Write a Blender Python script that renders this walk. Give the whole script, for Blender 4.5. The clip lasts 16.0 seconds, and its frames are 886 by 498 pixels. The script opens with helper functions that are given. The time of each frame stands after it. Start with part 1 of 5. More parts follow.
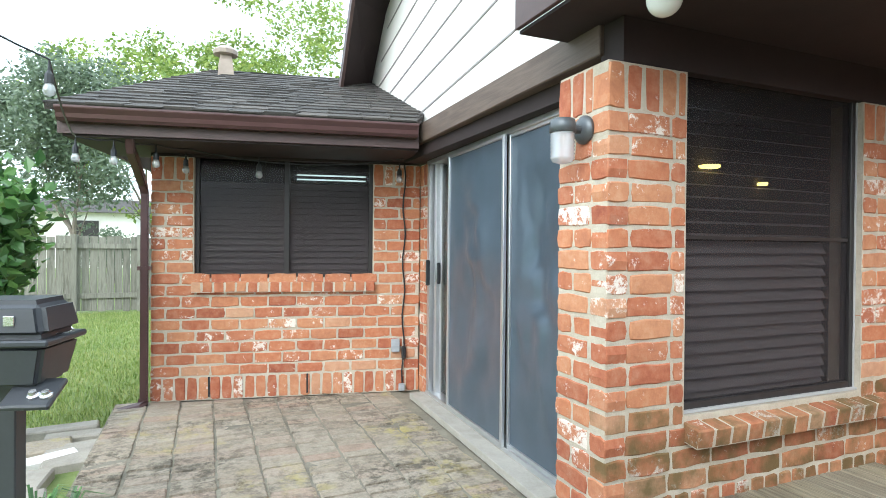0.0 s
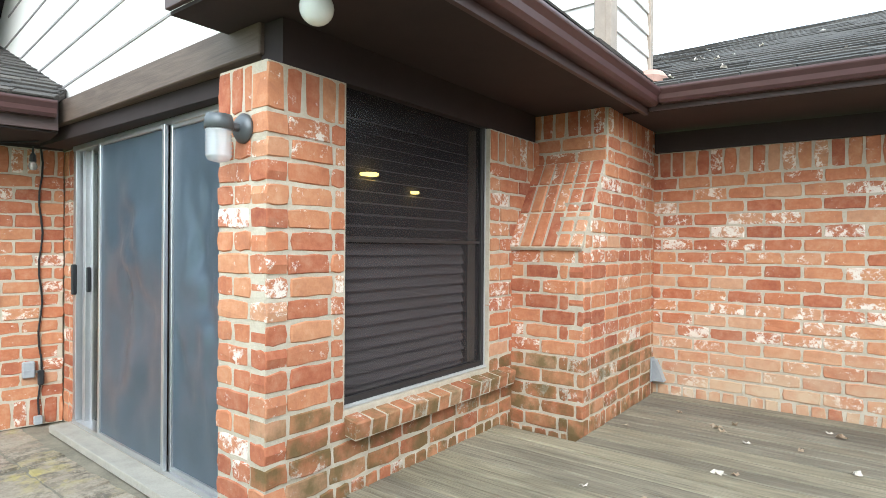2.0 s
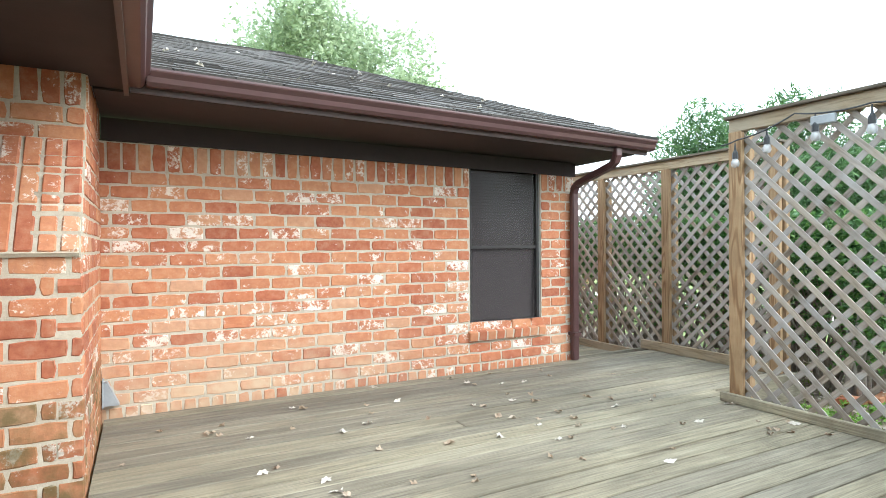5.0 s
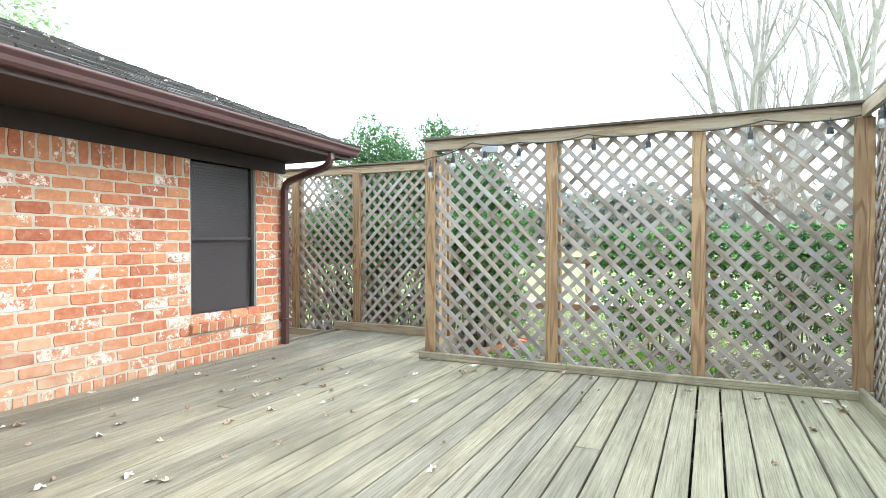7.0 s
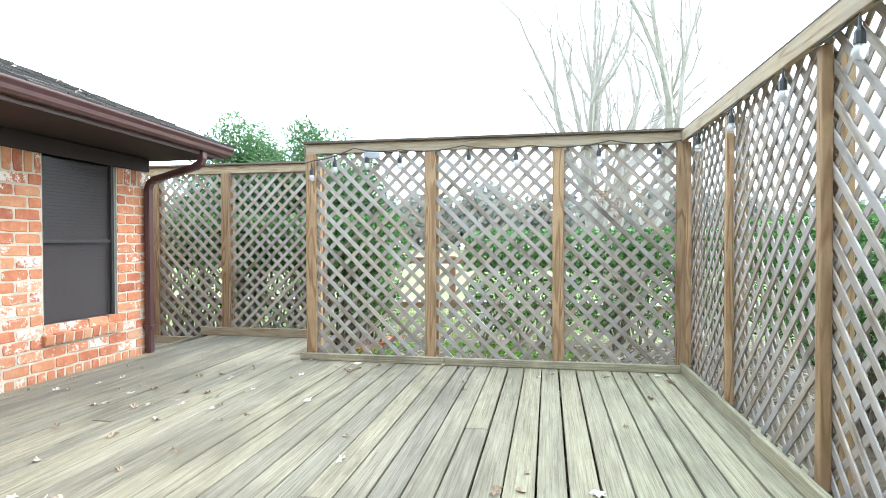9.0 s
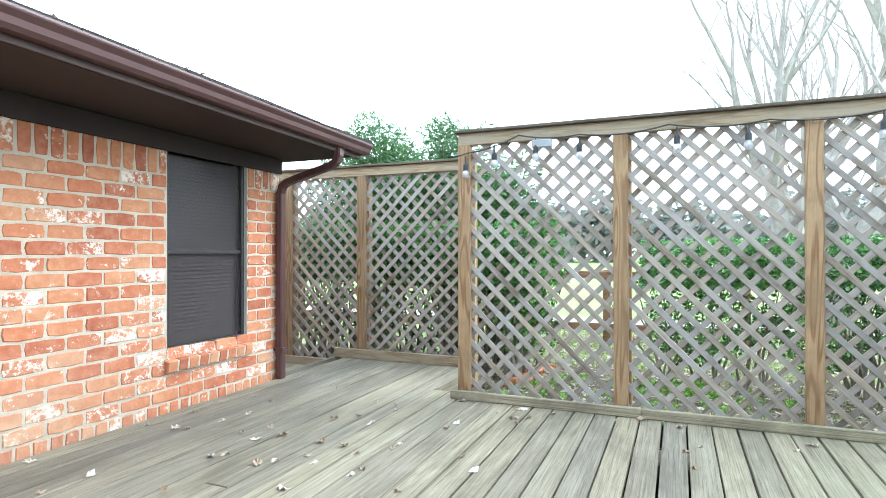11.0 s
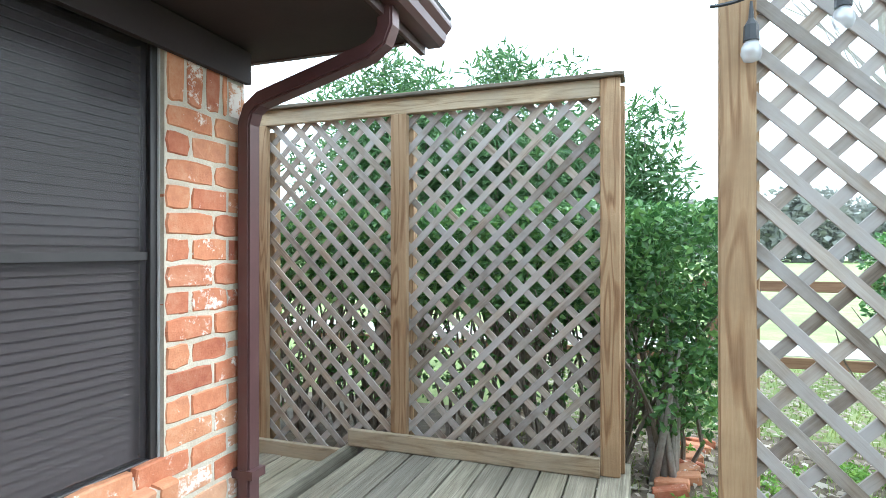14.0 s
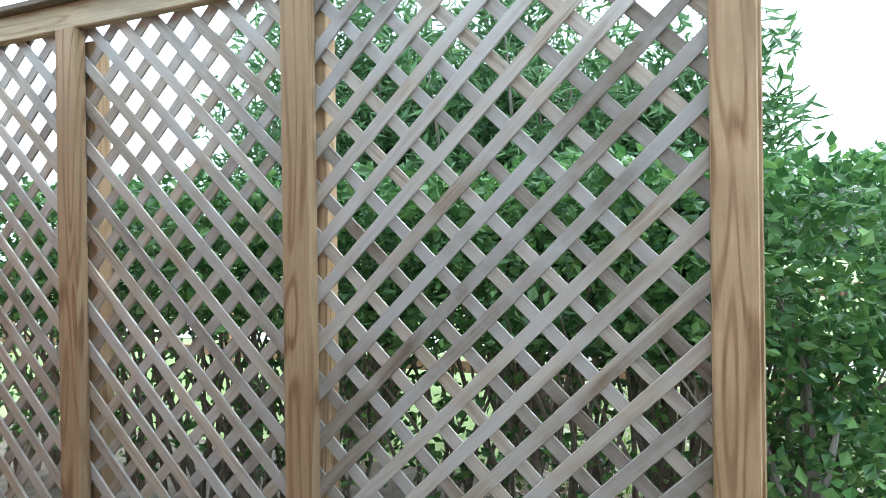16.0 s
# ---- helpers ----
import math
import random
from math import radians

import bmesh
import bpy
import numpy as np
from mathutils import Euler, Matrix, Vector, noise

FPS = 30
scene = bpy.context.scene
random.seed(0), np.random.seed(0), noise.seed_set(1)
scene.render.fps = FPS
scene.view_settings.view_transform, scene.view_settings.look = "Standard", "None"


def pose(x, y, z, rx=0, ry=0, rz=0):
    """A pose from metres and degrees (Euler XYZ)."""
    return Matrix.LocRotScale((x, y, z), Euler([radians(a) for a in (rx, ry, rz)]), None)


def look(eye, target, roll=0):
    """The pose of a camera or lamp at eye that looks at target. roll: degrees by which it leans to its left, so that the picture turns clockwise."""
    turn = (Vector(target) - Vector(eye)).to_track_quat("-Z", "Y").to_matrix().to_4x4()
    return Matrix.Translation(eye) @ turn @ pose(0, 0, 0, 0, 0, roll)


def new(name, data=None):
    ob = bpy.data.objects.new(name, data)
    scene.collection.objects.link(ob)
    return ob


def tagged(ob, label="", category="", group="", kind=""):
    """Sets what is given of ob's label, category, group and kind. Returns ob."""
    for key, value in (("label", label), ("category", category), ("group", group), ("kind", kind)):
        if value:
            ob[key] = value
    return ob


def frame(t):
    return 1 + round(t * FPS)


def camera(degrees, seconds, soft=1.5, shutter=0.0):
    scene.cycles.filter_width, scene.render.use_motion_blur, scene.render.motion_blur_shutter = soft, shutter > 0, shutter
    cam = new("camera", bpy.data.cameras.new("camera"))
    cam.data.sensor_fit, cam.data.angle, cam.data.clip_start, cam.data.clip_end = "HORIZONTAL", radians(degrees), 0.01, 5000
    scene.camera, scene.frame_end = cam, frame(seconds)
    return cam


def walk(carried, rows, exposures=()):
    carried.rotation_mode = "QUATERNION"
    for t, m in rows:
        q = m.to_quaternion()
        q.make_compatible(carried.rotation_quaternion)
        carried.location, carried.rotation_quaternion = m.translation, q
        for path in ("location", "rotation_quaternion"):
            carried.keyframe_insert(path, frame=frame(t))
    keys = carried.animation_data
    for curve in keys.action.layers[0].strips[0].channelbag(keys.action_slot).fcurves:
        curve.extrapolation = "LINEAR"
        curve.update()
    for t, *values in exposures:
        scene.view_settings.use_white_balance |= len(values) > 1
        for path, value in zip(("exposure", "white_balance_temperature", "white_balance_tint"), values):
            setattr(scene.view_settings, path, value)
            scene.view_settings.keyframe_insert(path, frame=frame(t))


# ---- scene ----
cam = camera(76.07, 16.0, soft=0.75)
PATH = [
    (0.0, 0.051, -0.311, 1.131, -22.91, -0.41, -0.50),
    (0.5, 0.071, -0.348, 1.138, -30.32, -0.29, -0.60),
    (1.0, 0.107, -0.392, 1.150, -37.66, -0.41, -0.54),
    (1.5, 0.154, -0.418, 1.154, -44.80, -0.46, -0.46),
    (2.0, 0.200, -0.380, 1.148, -52.56, -0.23, -0.43),
    (2.5, 0.212, -0.284, 1.145, -61.90, -0.10, -0.43),
    (3.0, 0.241, -0.161, 1.130, -70.70, 0.18, -0.07),
    (3.5, 0.263, 0.031, 1.159, -80.00, 0.23, 0.10),
    (4.0, 0.246, 0.271, 1.169, -91.65, -0.06, 0.15),
    (4.5, 0.277, 0.531, 1.171, -105.59, -0.16, 0.30),
    (7.0, 0.566, 1.793, 1.132, -154.72, -0.84, 0.11),
    (7.5, 0.595, 2.042, 1.131, -163.50, -0.90, 0.13),
    (8.0, 0.652, 2.262, 1.156, -169.80, -1.13, 0.20),
    (10.5, 1.141, 1.428, 1.137, -164.59, 0.25, 0.26),
    (11.0, 1.448, 1.118, 1.152, -157.50, 0.30, 0.05),
    (11.5, 1.795, 0.773, 1.151, -153.89, 0.27, -0.02),
    (12.0, 2.147, 0.407, 1.151, -152.20, 0.21, 0.04),
    (12.5, 2.493, 0.040, 1.143, -152.39, 0.36, -0.00),
    (13.0, 2.790, -0.364, 1.151, -153.52, 0.28, -0.04),
    (13.5, 3.060, -0.764, 1.160, -156.95, 0.24, 0.01),
    (14.0, 3.263, -1.169, 1.176, -160.42, 0.13, -0.02),
    (14.5, 3.404, -1.579, 1.181, -163.22, 0.02, 0.06),
    (15.0, 3.463, -1.982, 1.172, -164.33, 0.05, 0.41),
    (15.5, 3.543, -2.387, 1.155, -164.32, 0.35, 0.36),
    (16.0, 3.617, -2.759, 1.161, -159.92, -0.07, 0.71),
]
walk(cam, [(t, pose(x, y, z, 90 + pitch, roll, yaw)) for t, x, y, z, yaw, pitch, roll in PATH],
     [(0.0, 0.93, 5850, 5), (2.5, 1.05, 5900, 4), (4.5, 1.25, 5950, 5), (7.0, 1.52, 5950, 5), (8.2, 1.60, 5900, 5), (11.0, 1.51, 5600, 4), (16.0, 1.52, 5560, 3)])

# ---------------------------------------------------------------- sky and sun
world = bpy.data.worlds.new("overcast")
scene.world = world
world.use_nodes = True
wn, wl = world.node_tree.nodes, world.node_tree.links
sky = wn.new("ShaderNodeTexSky")
sky.sky_type, sky.sun_disc = "NISHITA", False
sky.sun_elevation, sky.sun_rotation = radians(36), radians(229)
sky.air_density, sky.dust_density = 1.0, 6.0
veil = wn.new("ShaderNodeMixRGB")
veil.inputs[0].default_value = 0.8
veil.inputs[2].default_value = (10.3, 11.3, 11.8, 1)
wl.new(sky.outputs[0], veil.inputs[1])
wl.new(veil.outputs[0], wn["Background"].inputs[0])
wn["Background"].inputs[1].default_value = 0.142
sun = new("sun", bpy.data.lights.new("sun", "SUN"))
sun.data.energy, sun.data.angle, sun.data.color = 1.2, radians(38), (1.0, 0.98, 0.94)
sun.matrix_world = look((0, 0, 6.0), (6.2, 5.4, 0))


# ---------------------------------------------------------------- materials
def nodes_of(name):
    m = bpy.data.materials.new(name)
    m.use_nodes = True
    return m, m.node_tree.nodes, m.node_tree.links, m.node_tree.nodes["Principled BSDF"]


def coords(n, l, scale, space="Object", shift=True):
    """Coordinates stretched by scale, moved by each object's random number."""
    tc = n.new("ShaderNodeTexCoord")
    mp = n.new("ShaderNodeMapping")
    mp.inputs["Scale"].default_value = scale
    l.new(tc.outputs[space], mp.inputs[0])
    if shift:
        info, mul = n.new("ShaderNodeObjectInfo"), n.new("ShaderNodeVectorMath")
        mul.operation = "SCALE"
        mul.inputs[0].default_value = (37.0, 91.0, 53.0)
        l.new(info.outputs["Random"], mul.inputs["Scale"])
        l.new(mul.outputs[0], mp.inputs["Location"])
    return mp.outputs[0]


def noise_tex(n, l, vec, scale, detail=5, rough=0.6, distort=0.0):
    t = n.new("ShaderNodeTexNoise")
    t.inputs["Scale"].default_value, t.inputs["Detail"].default_value = scale, detail
    t.inputs["Roughness"].default_value, t.inputs["Distortion"].default_value = rough, distort
    if vec is not None:
        l.new(vec, t.inputs["Vector"])
    return t.outputs["Fac"]


def ramp(n, l, fac, stops, interp="LINEAR"):
    r = n.new("ShaderNodeValToRGB")
    r.color_ramp.interpolation = interp
    el = r.color_ramp.elements
    while len(el) < len(stops):
        el.new(0.5)
    for e, (p, c) in zip(el, stops):
        e.position, e.color = p, (*c, 1) if len(c) == 3 else c
    l.new(fac, r.inputs[0])
    return r.outputs[0]


def mix(n, l, fac, a, b, mode="MIX"):
    m = n.new("ShaderNodeMixRGB")
    m.blend_type = mode
    for k, v in ((0, fac), (1, a), (2, b)):
        if isinstance(v, (int, float)):
            m.inputs[k].default_value = v
        elif isinstance(v, tuple):
            m.inputs[k].default_value = (*v, 1)
        else:
            l.new(v, m.inputs[k])
    return m.outputs[0]


def bump(n, l, bs, height, strength, dist=0.004):
    b = n.new("ShaderNodeBump")
    b.inputs["Strength"].default_value, b.inputs["Distance"].default_value = strength, dist
    l.new(height, b.inputs["Height"])
    l.new(b.outputs[0], bs.inputs["Normal"])


def plain(name, color, rough=0.6, metal=0.0, vary=0.18, scale=6.0, bumps=0.15, grain=60.0):
    """Paint, metal or plastic with mottling at two scales."""
    m, n, l, bs = nodes_of(name)
    v = coords(n, l, (1, 1, 1))
    big, fine = noise_tex(n, l, v, scale), noise_tex(n, l, v, grain, 3)
    dark = tuple(c * (1 - vary) for c in color)
    light = tuple(min(1, c * (1 + vary)) for c in color)
    l.new(mix(n, l, 0.25, ramp(n, l, big, [(0.3, dark), (0.7, light)]), ramp(n, l, fine, [(0.3, dark), (0.7, light)])), bs.inputs["Base Color"])
    bs.inputs["Roughness"].default_value, bs.inputs["Metallic"].default_value = rough, metal
    bump(n, l, bs, fine, bumps, 0.002)
    return m


def wood(name, dark, mid, light, along="Y", rough=0.8, strength=0.5, per=0.5, grey=None, figure=0.45, lines=0.0):
    """Timber with grain along one axis, a shade of its own for each piece, and weathering."""
    m, n, l, bs = nodes_of(name)
    st = {"X": (1.2, 24, 24), "Y": (24, 1.2, 24), "Z": (24, 24, 1.2)}[along]
    st2 = {"X": (0.6, 6, 6), "Y": (6, 0.6, 6), "Z": (6, 6, 0.6)}[along]
    grain = noise_tex(n, l, coords(n, l, st), 4.0, 8, 0.7, 0.6)
    rings = noise_tex(n, l, coords(n, l, st2), 2.0, 1 if lines else 3, 0.4, 0.3 if lines else 1.6)
    blot = noise_tex(n, l, coords(n, l, (1, 1, 1), "Object"), 2.2, 5, 0.65)
    c1 = ramp(n, l, grain, [(0.3, dark), (0.52, mid), (0.75, light)])
    c2 = ramp(n, l, rings, [(0.38, dark), (0.46, mid), (0.56, light), (0.62, mid)])
    if lines:
        mul, sine = n.new("ShaderNodeMath"), n.new("ShaderNodeMath")
        mul.operation, mul.inputs[1].default_value, sine.operation = "MULTIPLY", lines, "SINE"
        l.new(rings, mul.inputs[0])
        l.new(mul.outputs[0], sine.inputs[0])
        c2 = ramp(n, l, sine.outputs[0], [(0.0, light), (0.55, mid), (0.95, dark)])
    col = mix(n, l, figure, c1, c2)
    info = n.new("ShaderNodeObjectInfo")
    tone = ramp(n, l, info.outputs["Random"], [(0.0, (1 - per * 0.5,) * 3), (0.5, (0.95, 0.95, 0.93)), (1.0, (1 + per * 0.2,) * 3)])
    col = mix(n, l, 1.0, col, tone, "MULTIPLY")
    if grey:
        col = mix(n, l, ramp(n, l, blot, [(0.4, (0, 0, 0)), (0.62, (0.75, 0.75, 0.75))]), col, grey)
    l.new(col, bs.inputs["Base Color"])
    bs.inputs["Roughness"].default_value = rough
    bump(n, l, bs, grain, strength, 0.004)
    return m


def deck_material(name, along):
    """Bare weathered boards: fine split grain, a tone for each board, damp dark patches across boards."""
    m, n, l, bs = nodes_of(name)
    k = (60, 1.0, 60) if along == "Y" else (1.0, 60, 60)
    k2 = (14, 0.7, 14) if along == "Y" else (0.7, 14, 14)
    grain = noise_tex(n, l, coords(n, l, k), 2.2, 7, 0.75, 0.35)
    band = noise_tex(n, l, coords(n, l, k2), 2.0, 4, 0.6, 0.8)
    c1 = ramp(n, l, grain, [(0.36, (0.085, 0.07, 0.05)), (0.47, (0.25, 0.22, 0.165)), (0.56, (0.33, 0.295, 0.225)), (0.68, (0.47, 0.43, 0.345))])
    c2 = ramp(n, l, band, [(0.34, (0.15, 0.125, 0.09)), (0.5, (0.29, 0.255, 0.19)), (0.64, (0.44, 0.40, 0.315))])
    col = mix(n, l, 0.33, c1, c2)
    info = n.new("ShaderNodeObjectInfo")
    tone = ramp(n, l, info.outputs["Random"], [(0.0, (0.62, 0.62, 0.64)), (0.25, (0.92, 0.90, 0.86)), (0.5, (0.78, 0.79, 0.80)), (0.75, (1.06, 1.03, 0.93)), (1.0, (1.16, 1.15, 1.10))])
    col = mix(n, l, 1.0, col, tone, "MULTIPLY")
    where = n.new("ShaderNodeNewGeometry").outputs["Position"]
    flat = n.new("ShaderNodeMapping")
    flat.inputs["Scale"].default_value = (1.6, 0.55, 1.0)
    l.new(where, flat.inputs[0])
    damp = ramp(n, l, noise_tex(n, l, flat.outputs[0], 1.5, 6, 0.65, 0.6), [(0.46, (0, 0, 0)), (0.66, (0.6,) * 3)])
    col = mix(n, l, damp, col, (0.105, 0.088, 0.062))
    # green algae on the boards towards the west fence
    sep = n.new("ShaderNodeSeparateXYZ")
    l.new(where, sep.inputs[0])
    west = n.new("ShaderNodeMapRange")
    west.inputs["From Min"].default_value, west.inputs["From Max"].default_value = 1.5, 0.1
    l.new(sep.outputs["X"], west.inputs["Value"])
    algae = mix(n, l, 1.0, west.outputs[0], ramp(n, l, noise_tex(n, l, flat.outputs[0], 3.0, 5, 0.6), [(0.3, (0.25,) * 3), (0.65, (0.75,) * 3)]), "MULTIPLY")
    col = mix(n, l, algae, col, mix(n, l, 1.0, (0.50, 0.465, 0.31), ramp(n, l, grain, [(0.36, (0.45,) * 3), (0.6, (1.0,) * 3)]), "MULTIPLY"))
    l.new(col, bs.inputs["Base Color"])
    bs.inputs["Roughness"].default_value = 0.82
    bump(n, l, bs, grain, 1.0, 0.005)
    return m


def brick_material(name, moss=0.0, salts=False, lime=0.0):
    m, n, l, bs = nodes_of(name)
    info = n.new("ShaderNodeObjectInfo")
    v = coords(n, l, (1, 1, 1))
    base = ramp(n, l, info.outputs["Random"], [(0.0, (0.276, 0.0671, 0.0367)), (0.16, (0.406, 0.123, 0.0608)), (0.36, (0.498, 0.183, 0.086)), (0.55, (0.543, 0.261, 0.136)),
                                                (0.72, (0.369, 0.0986, 0.0503)), (0.88, (0.516, 0.222, 0.11)), (1.0, (0.553, 0.345, 0.22))])
    mott = noise_tex(n, l, v, 16, 6, 0.7)
    fine = noise_tex(n, l, v, 110, 4, 0.7)
    col = mix(n, l, 0.32, base, ramp(n, l, mott, [(0.32, (0.249, 0.0739, 0.042)), (0.5, (0.516, 0.207, 0.0994)), (0.70, (0.663, 0.433, 0.283))]))
    # old lime wash left on some bricks, nearly whole on a few
    pick = n.new("ShaderNodeMath")
    pick.operation = "MULTIPLY"
    pick.inputs[1].default_value = 7.31
    l.new(info.outputs["Random"], pick.inputs[0])
    frac = n.new("ShaderNodeMath")
    frac.operation = "FRACT"
    l.new(pick.outputs[0], frac.inputs[0])
    amount = ramp(n, l, frac.outputs[0], [(0.0, (0.0,) * 3), (0.45, (0.012,) * 3), (0.72, (0.045,) * 3), (0.9, (0.085,) * 3), (1.0, (0.13,) * 3)])
    wash = n.new("ShaderNodeMath")
    wash.operation = "ADD"
    l.new(mix(n, l, 0.45, noise_tex(n, l, v, 12, 5, 0.7, 0.4), noise_tex(n, l, v, 42, 9, 0.8, 0.5)), wash.inputs[0])
    more = n.new("ShaderNodeMath")
    more.operation = "ADD"
    more.inputs[1].default_value = lime
    l.new(amount, more.inputs[0])
    l.new(more.outputs[0], wash.inputs[1])
    mask = ramp(n, l, wash.outputs[0], [(0.595, (0, 0, 0)), (0.645, (0.9,) * 3)])
    col = mix(n, l, mask, col, (0.79, 0.73, 0.66))
    geo = n.new("ShaderNodeNewGeometry")
    sep = n.new("ShaderNodeSeparateXYZ")
    l.new(geo.outputs["Position"], sep.inputs[0])
    if salts:
        low = ramp(n, l, sep.outputs["Z"], [(0.12, (0.9,) * 3), (0.62, (0.0,) * 3)])
        salt = mix(n, l, 1.0, low, ramp(n, l, noise_tex(n, l, coords(n, l, (1, 1, 1), "Object", True), 3.0, 5), [(0.35, (0.1,) * 3), (0.6, (1.0,) * 3)]), "MULTIPLY")
        # salts only creep up near the chimney corner
        span = n.new("ShaderNodeMapRange")
        span.inputs["From Min"].default_value, span.inputs["From Max"].default_value = -1.9, -0.3
        l.new(sep.outputs["Y"], span.inputs["Value"])
        col = mix(n, l, mix(n, l, 1.0, salt, span.outputs[0], "MULTIPLY"), col, (0.58, 0.43, 0.29))
    if moss:
        col = mix(n, l, ramp(n, l, noise_tex(n, l, v, 7, 5), [(0.38, (0.10, 0.10, 0.10)), (0.62, (moss,) * 3)]), col, (0.115, 0.092, 0.032))
    l.new(col, bs.inputs["Base Color"])
    bs.inputs["Roughness"].default_value = 0.85
    bump(n, l, bs, mix(n, l, 0.5, mott, fine), 0.7, 0.006)
    return m


def mottled(name, stops, scale, rough=0.9, fine=90, strength=0.5, dist=0.006, space="Object", shift=False):
    m, n, l, bs = nodes_of(name)
    v = coords(n, l, (1, 1, 1), space, shift)
    a, b = noise_tex(n, l, v, scale, 7, 0.68), noise_tex(n, l, v, fine, 4, 0.7)
    col = mix(n, l, 0.3, ramp(n, l, a, stops), ramp(n, l, b, stops))
    l.new(col, bs.inputs["Base Color"])
    bs.inputs["Roughness"].default_value = rough
    bump(n, l, bs, b, strength, dist)
    return m


def leaf_material(name, dark, mid, light, rough=0.45):
    m, n, l, bs = nodes_of(name)
    geo = n.new("ShaderNodeNewGeometry")
    col = ramp(n, l, geo.outputs["Random Per Island"], [(0.0, dark), (0.55, mid), (1.0, light)])
    l.new(mix(n, l, 0.35, col, ramp(n, l, noise_tex(n, l, coords(n, l, (1, 1, 1), "Object", False), 1.6, 3), [(0.3, dark), (0.7, light)])), bs.inputs["Base Color"])
    bs.inputs["Roughness"].default_value = rough
    tr = n.new("ShaderNodeBsdfTranslucent")
    l.new(col, tr.inputs["Color"])
    mx = n.new("ShaderNodeMixShader")
    mx.inputs[0].default_value = 0.32
    l.new(bs.outputs[0], mx.inputs[1])
    l.new(tr.outputs[0], mx.inputs[2])
    l.new(mx.outputs[0], n["Material Output"].inputs["Surface"])
    return m


def screen_material(name, tint, gloss, body, share, rough=0.05):
    """Glass behind a fine woven sun screen: part seen through, part dull mesh, a little shine."""
    m, n, l, bs = nodes_of(name)
    tr, gl, df = n.new("ShaderNodeBsdfTransparent"), n.new("ShaderNodeBsdfGlossy"), n.new("ShaderNodeBsdfDiffuse")
    m1, m2 = n.new("ShaderNodeMixShader"), n.new("ShaderNodeMixShader")
    tr.inputs[0].default_value, df.inputs[0].default_value = (*tint, 1), (*body, 1)
    gl.inputs["Roughness"].default_value = rough
    m1.inputs[0].default_value, m2.inputs[0].default_value = share, gloss
    l.new(tr.outputs[0], m1.inputs[1])
    l.new(df.outputs[0], m1.inputs[2])
    l.new(m1.outputs[0], m2.inputs[1])
    l.new(gl.outputs[0], m2.inputs[2])
    l.new(m2.outputs[0], n["Material Output"].inputs["Surface"])
    return m


def glass_material(name, tint, gloss, rough=0.02):
    m, n, l, bs = nodes_of(name)
    tr, gl, mx = n.new("ShaderNodeBsdfTransparent"), n.new("ShaderNodeBsdfGlossy"), n.new("ShaderNodeMixShader")
    tr.inputs[0].default_value = (*tint, 1)
    gl.inputs["Roughness"].default_value = rough
    mx.inputs[0].default_value = gloss
    l.new(tr.outputs[0], mx.inputs[1])
    l.new(gl.outputs[0], mx.inputs[2])
    l.new(mx.outputs[0], n["Material Output"].inputs["Surface"])
    return m


def emitter(name, color, strength):
    m, n, l, bs = nodes_of(name)
    bs.inputs["Base Color"].default_value = (*color, 1)
    bs.inputs["Emission Color"].default_value = (*color, 1)
    bs.inputs["Emission Strength"].default_value = strength
    return m


def paver_material(name):
    """Worn clay pavers: chalky, with dark dirt, red wear and yellow lichen in patches."""
    m, n, l, bs = nodes_of(name)
    v = coords(n, l, (1, 1, 1))
    tc = n.new("ShaderNodeNewGeometry").outputs["Position"]
    info = n.new("ShaderNodeObjectInfo")
    base = ramp(n, l, info.outputs["Random"], [(0.0, (0.34, 0.27, 0.205)), (0.4, (0.40, 0.34, 0.265)), (0.7, (0.44, 0.375, 0.30)), (1.0, (0.43, 0.28, 0.215))])
    fine = noise_tex(n, l, v, 45, 6, 0.75)
    col = mix(n, l, 0.5, base, ramp(n, l, fine, [(0.3, (0.18, 0.145, 0.11)), (0.55, (0.38, 0.32, 0.25)), (0.75, (0.52, 0.46, 0.38))]))
    broad, streak = noise_tex(n, l, tc, 1.1, 4, 0.6), noise_tex(n, l, tc, 9.0, 7, 0.8)
    dirt = mix(n, l, 1.0, ramp(n, l, broad, [(0.40, (0.1,) * 3), (0.58, (1.0,) * 3)]), ramp(n, l, streak, [(0.45, (0,) * 3), (0.58, (0.9,) * 3)]), "MULTIPLY")
    col = mix(n, l, dirt, col, (0.085, 0.072, 0.052))
    lichen = mix(n, l, 1.0, ramp(n, l, noise_tex(n, l, tc, 0.9, 3), [(0.50, (0,) * 3), (0.62, (1,) * 3)]), ramp(n, l, noise_tex(n, l, tc, 6.0, 5, 0.7), [(0.5, (0,) * 3), (0.62, (0.7,) * 3)]), "MULTIPLY")
    col = mix(n, l, lichen, col, (0.46, 0.38, 0.13))
    l.new(col, bs.inputs["Base Color"])
    bs.inputs["Roughness"].default_value = 0.9
    bump(n, l, bs, fine, 0.8, 0.008)
    return m


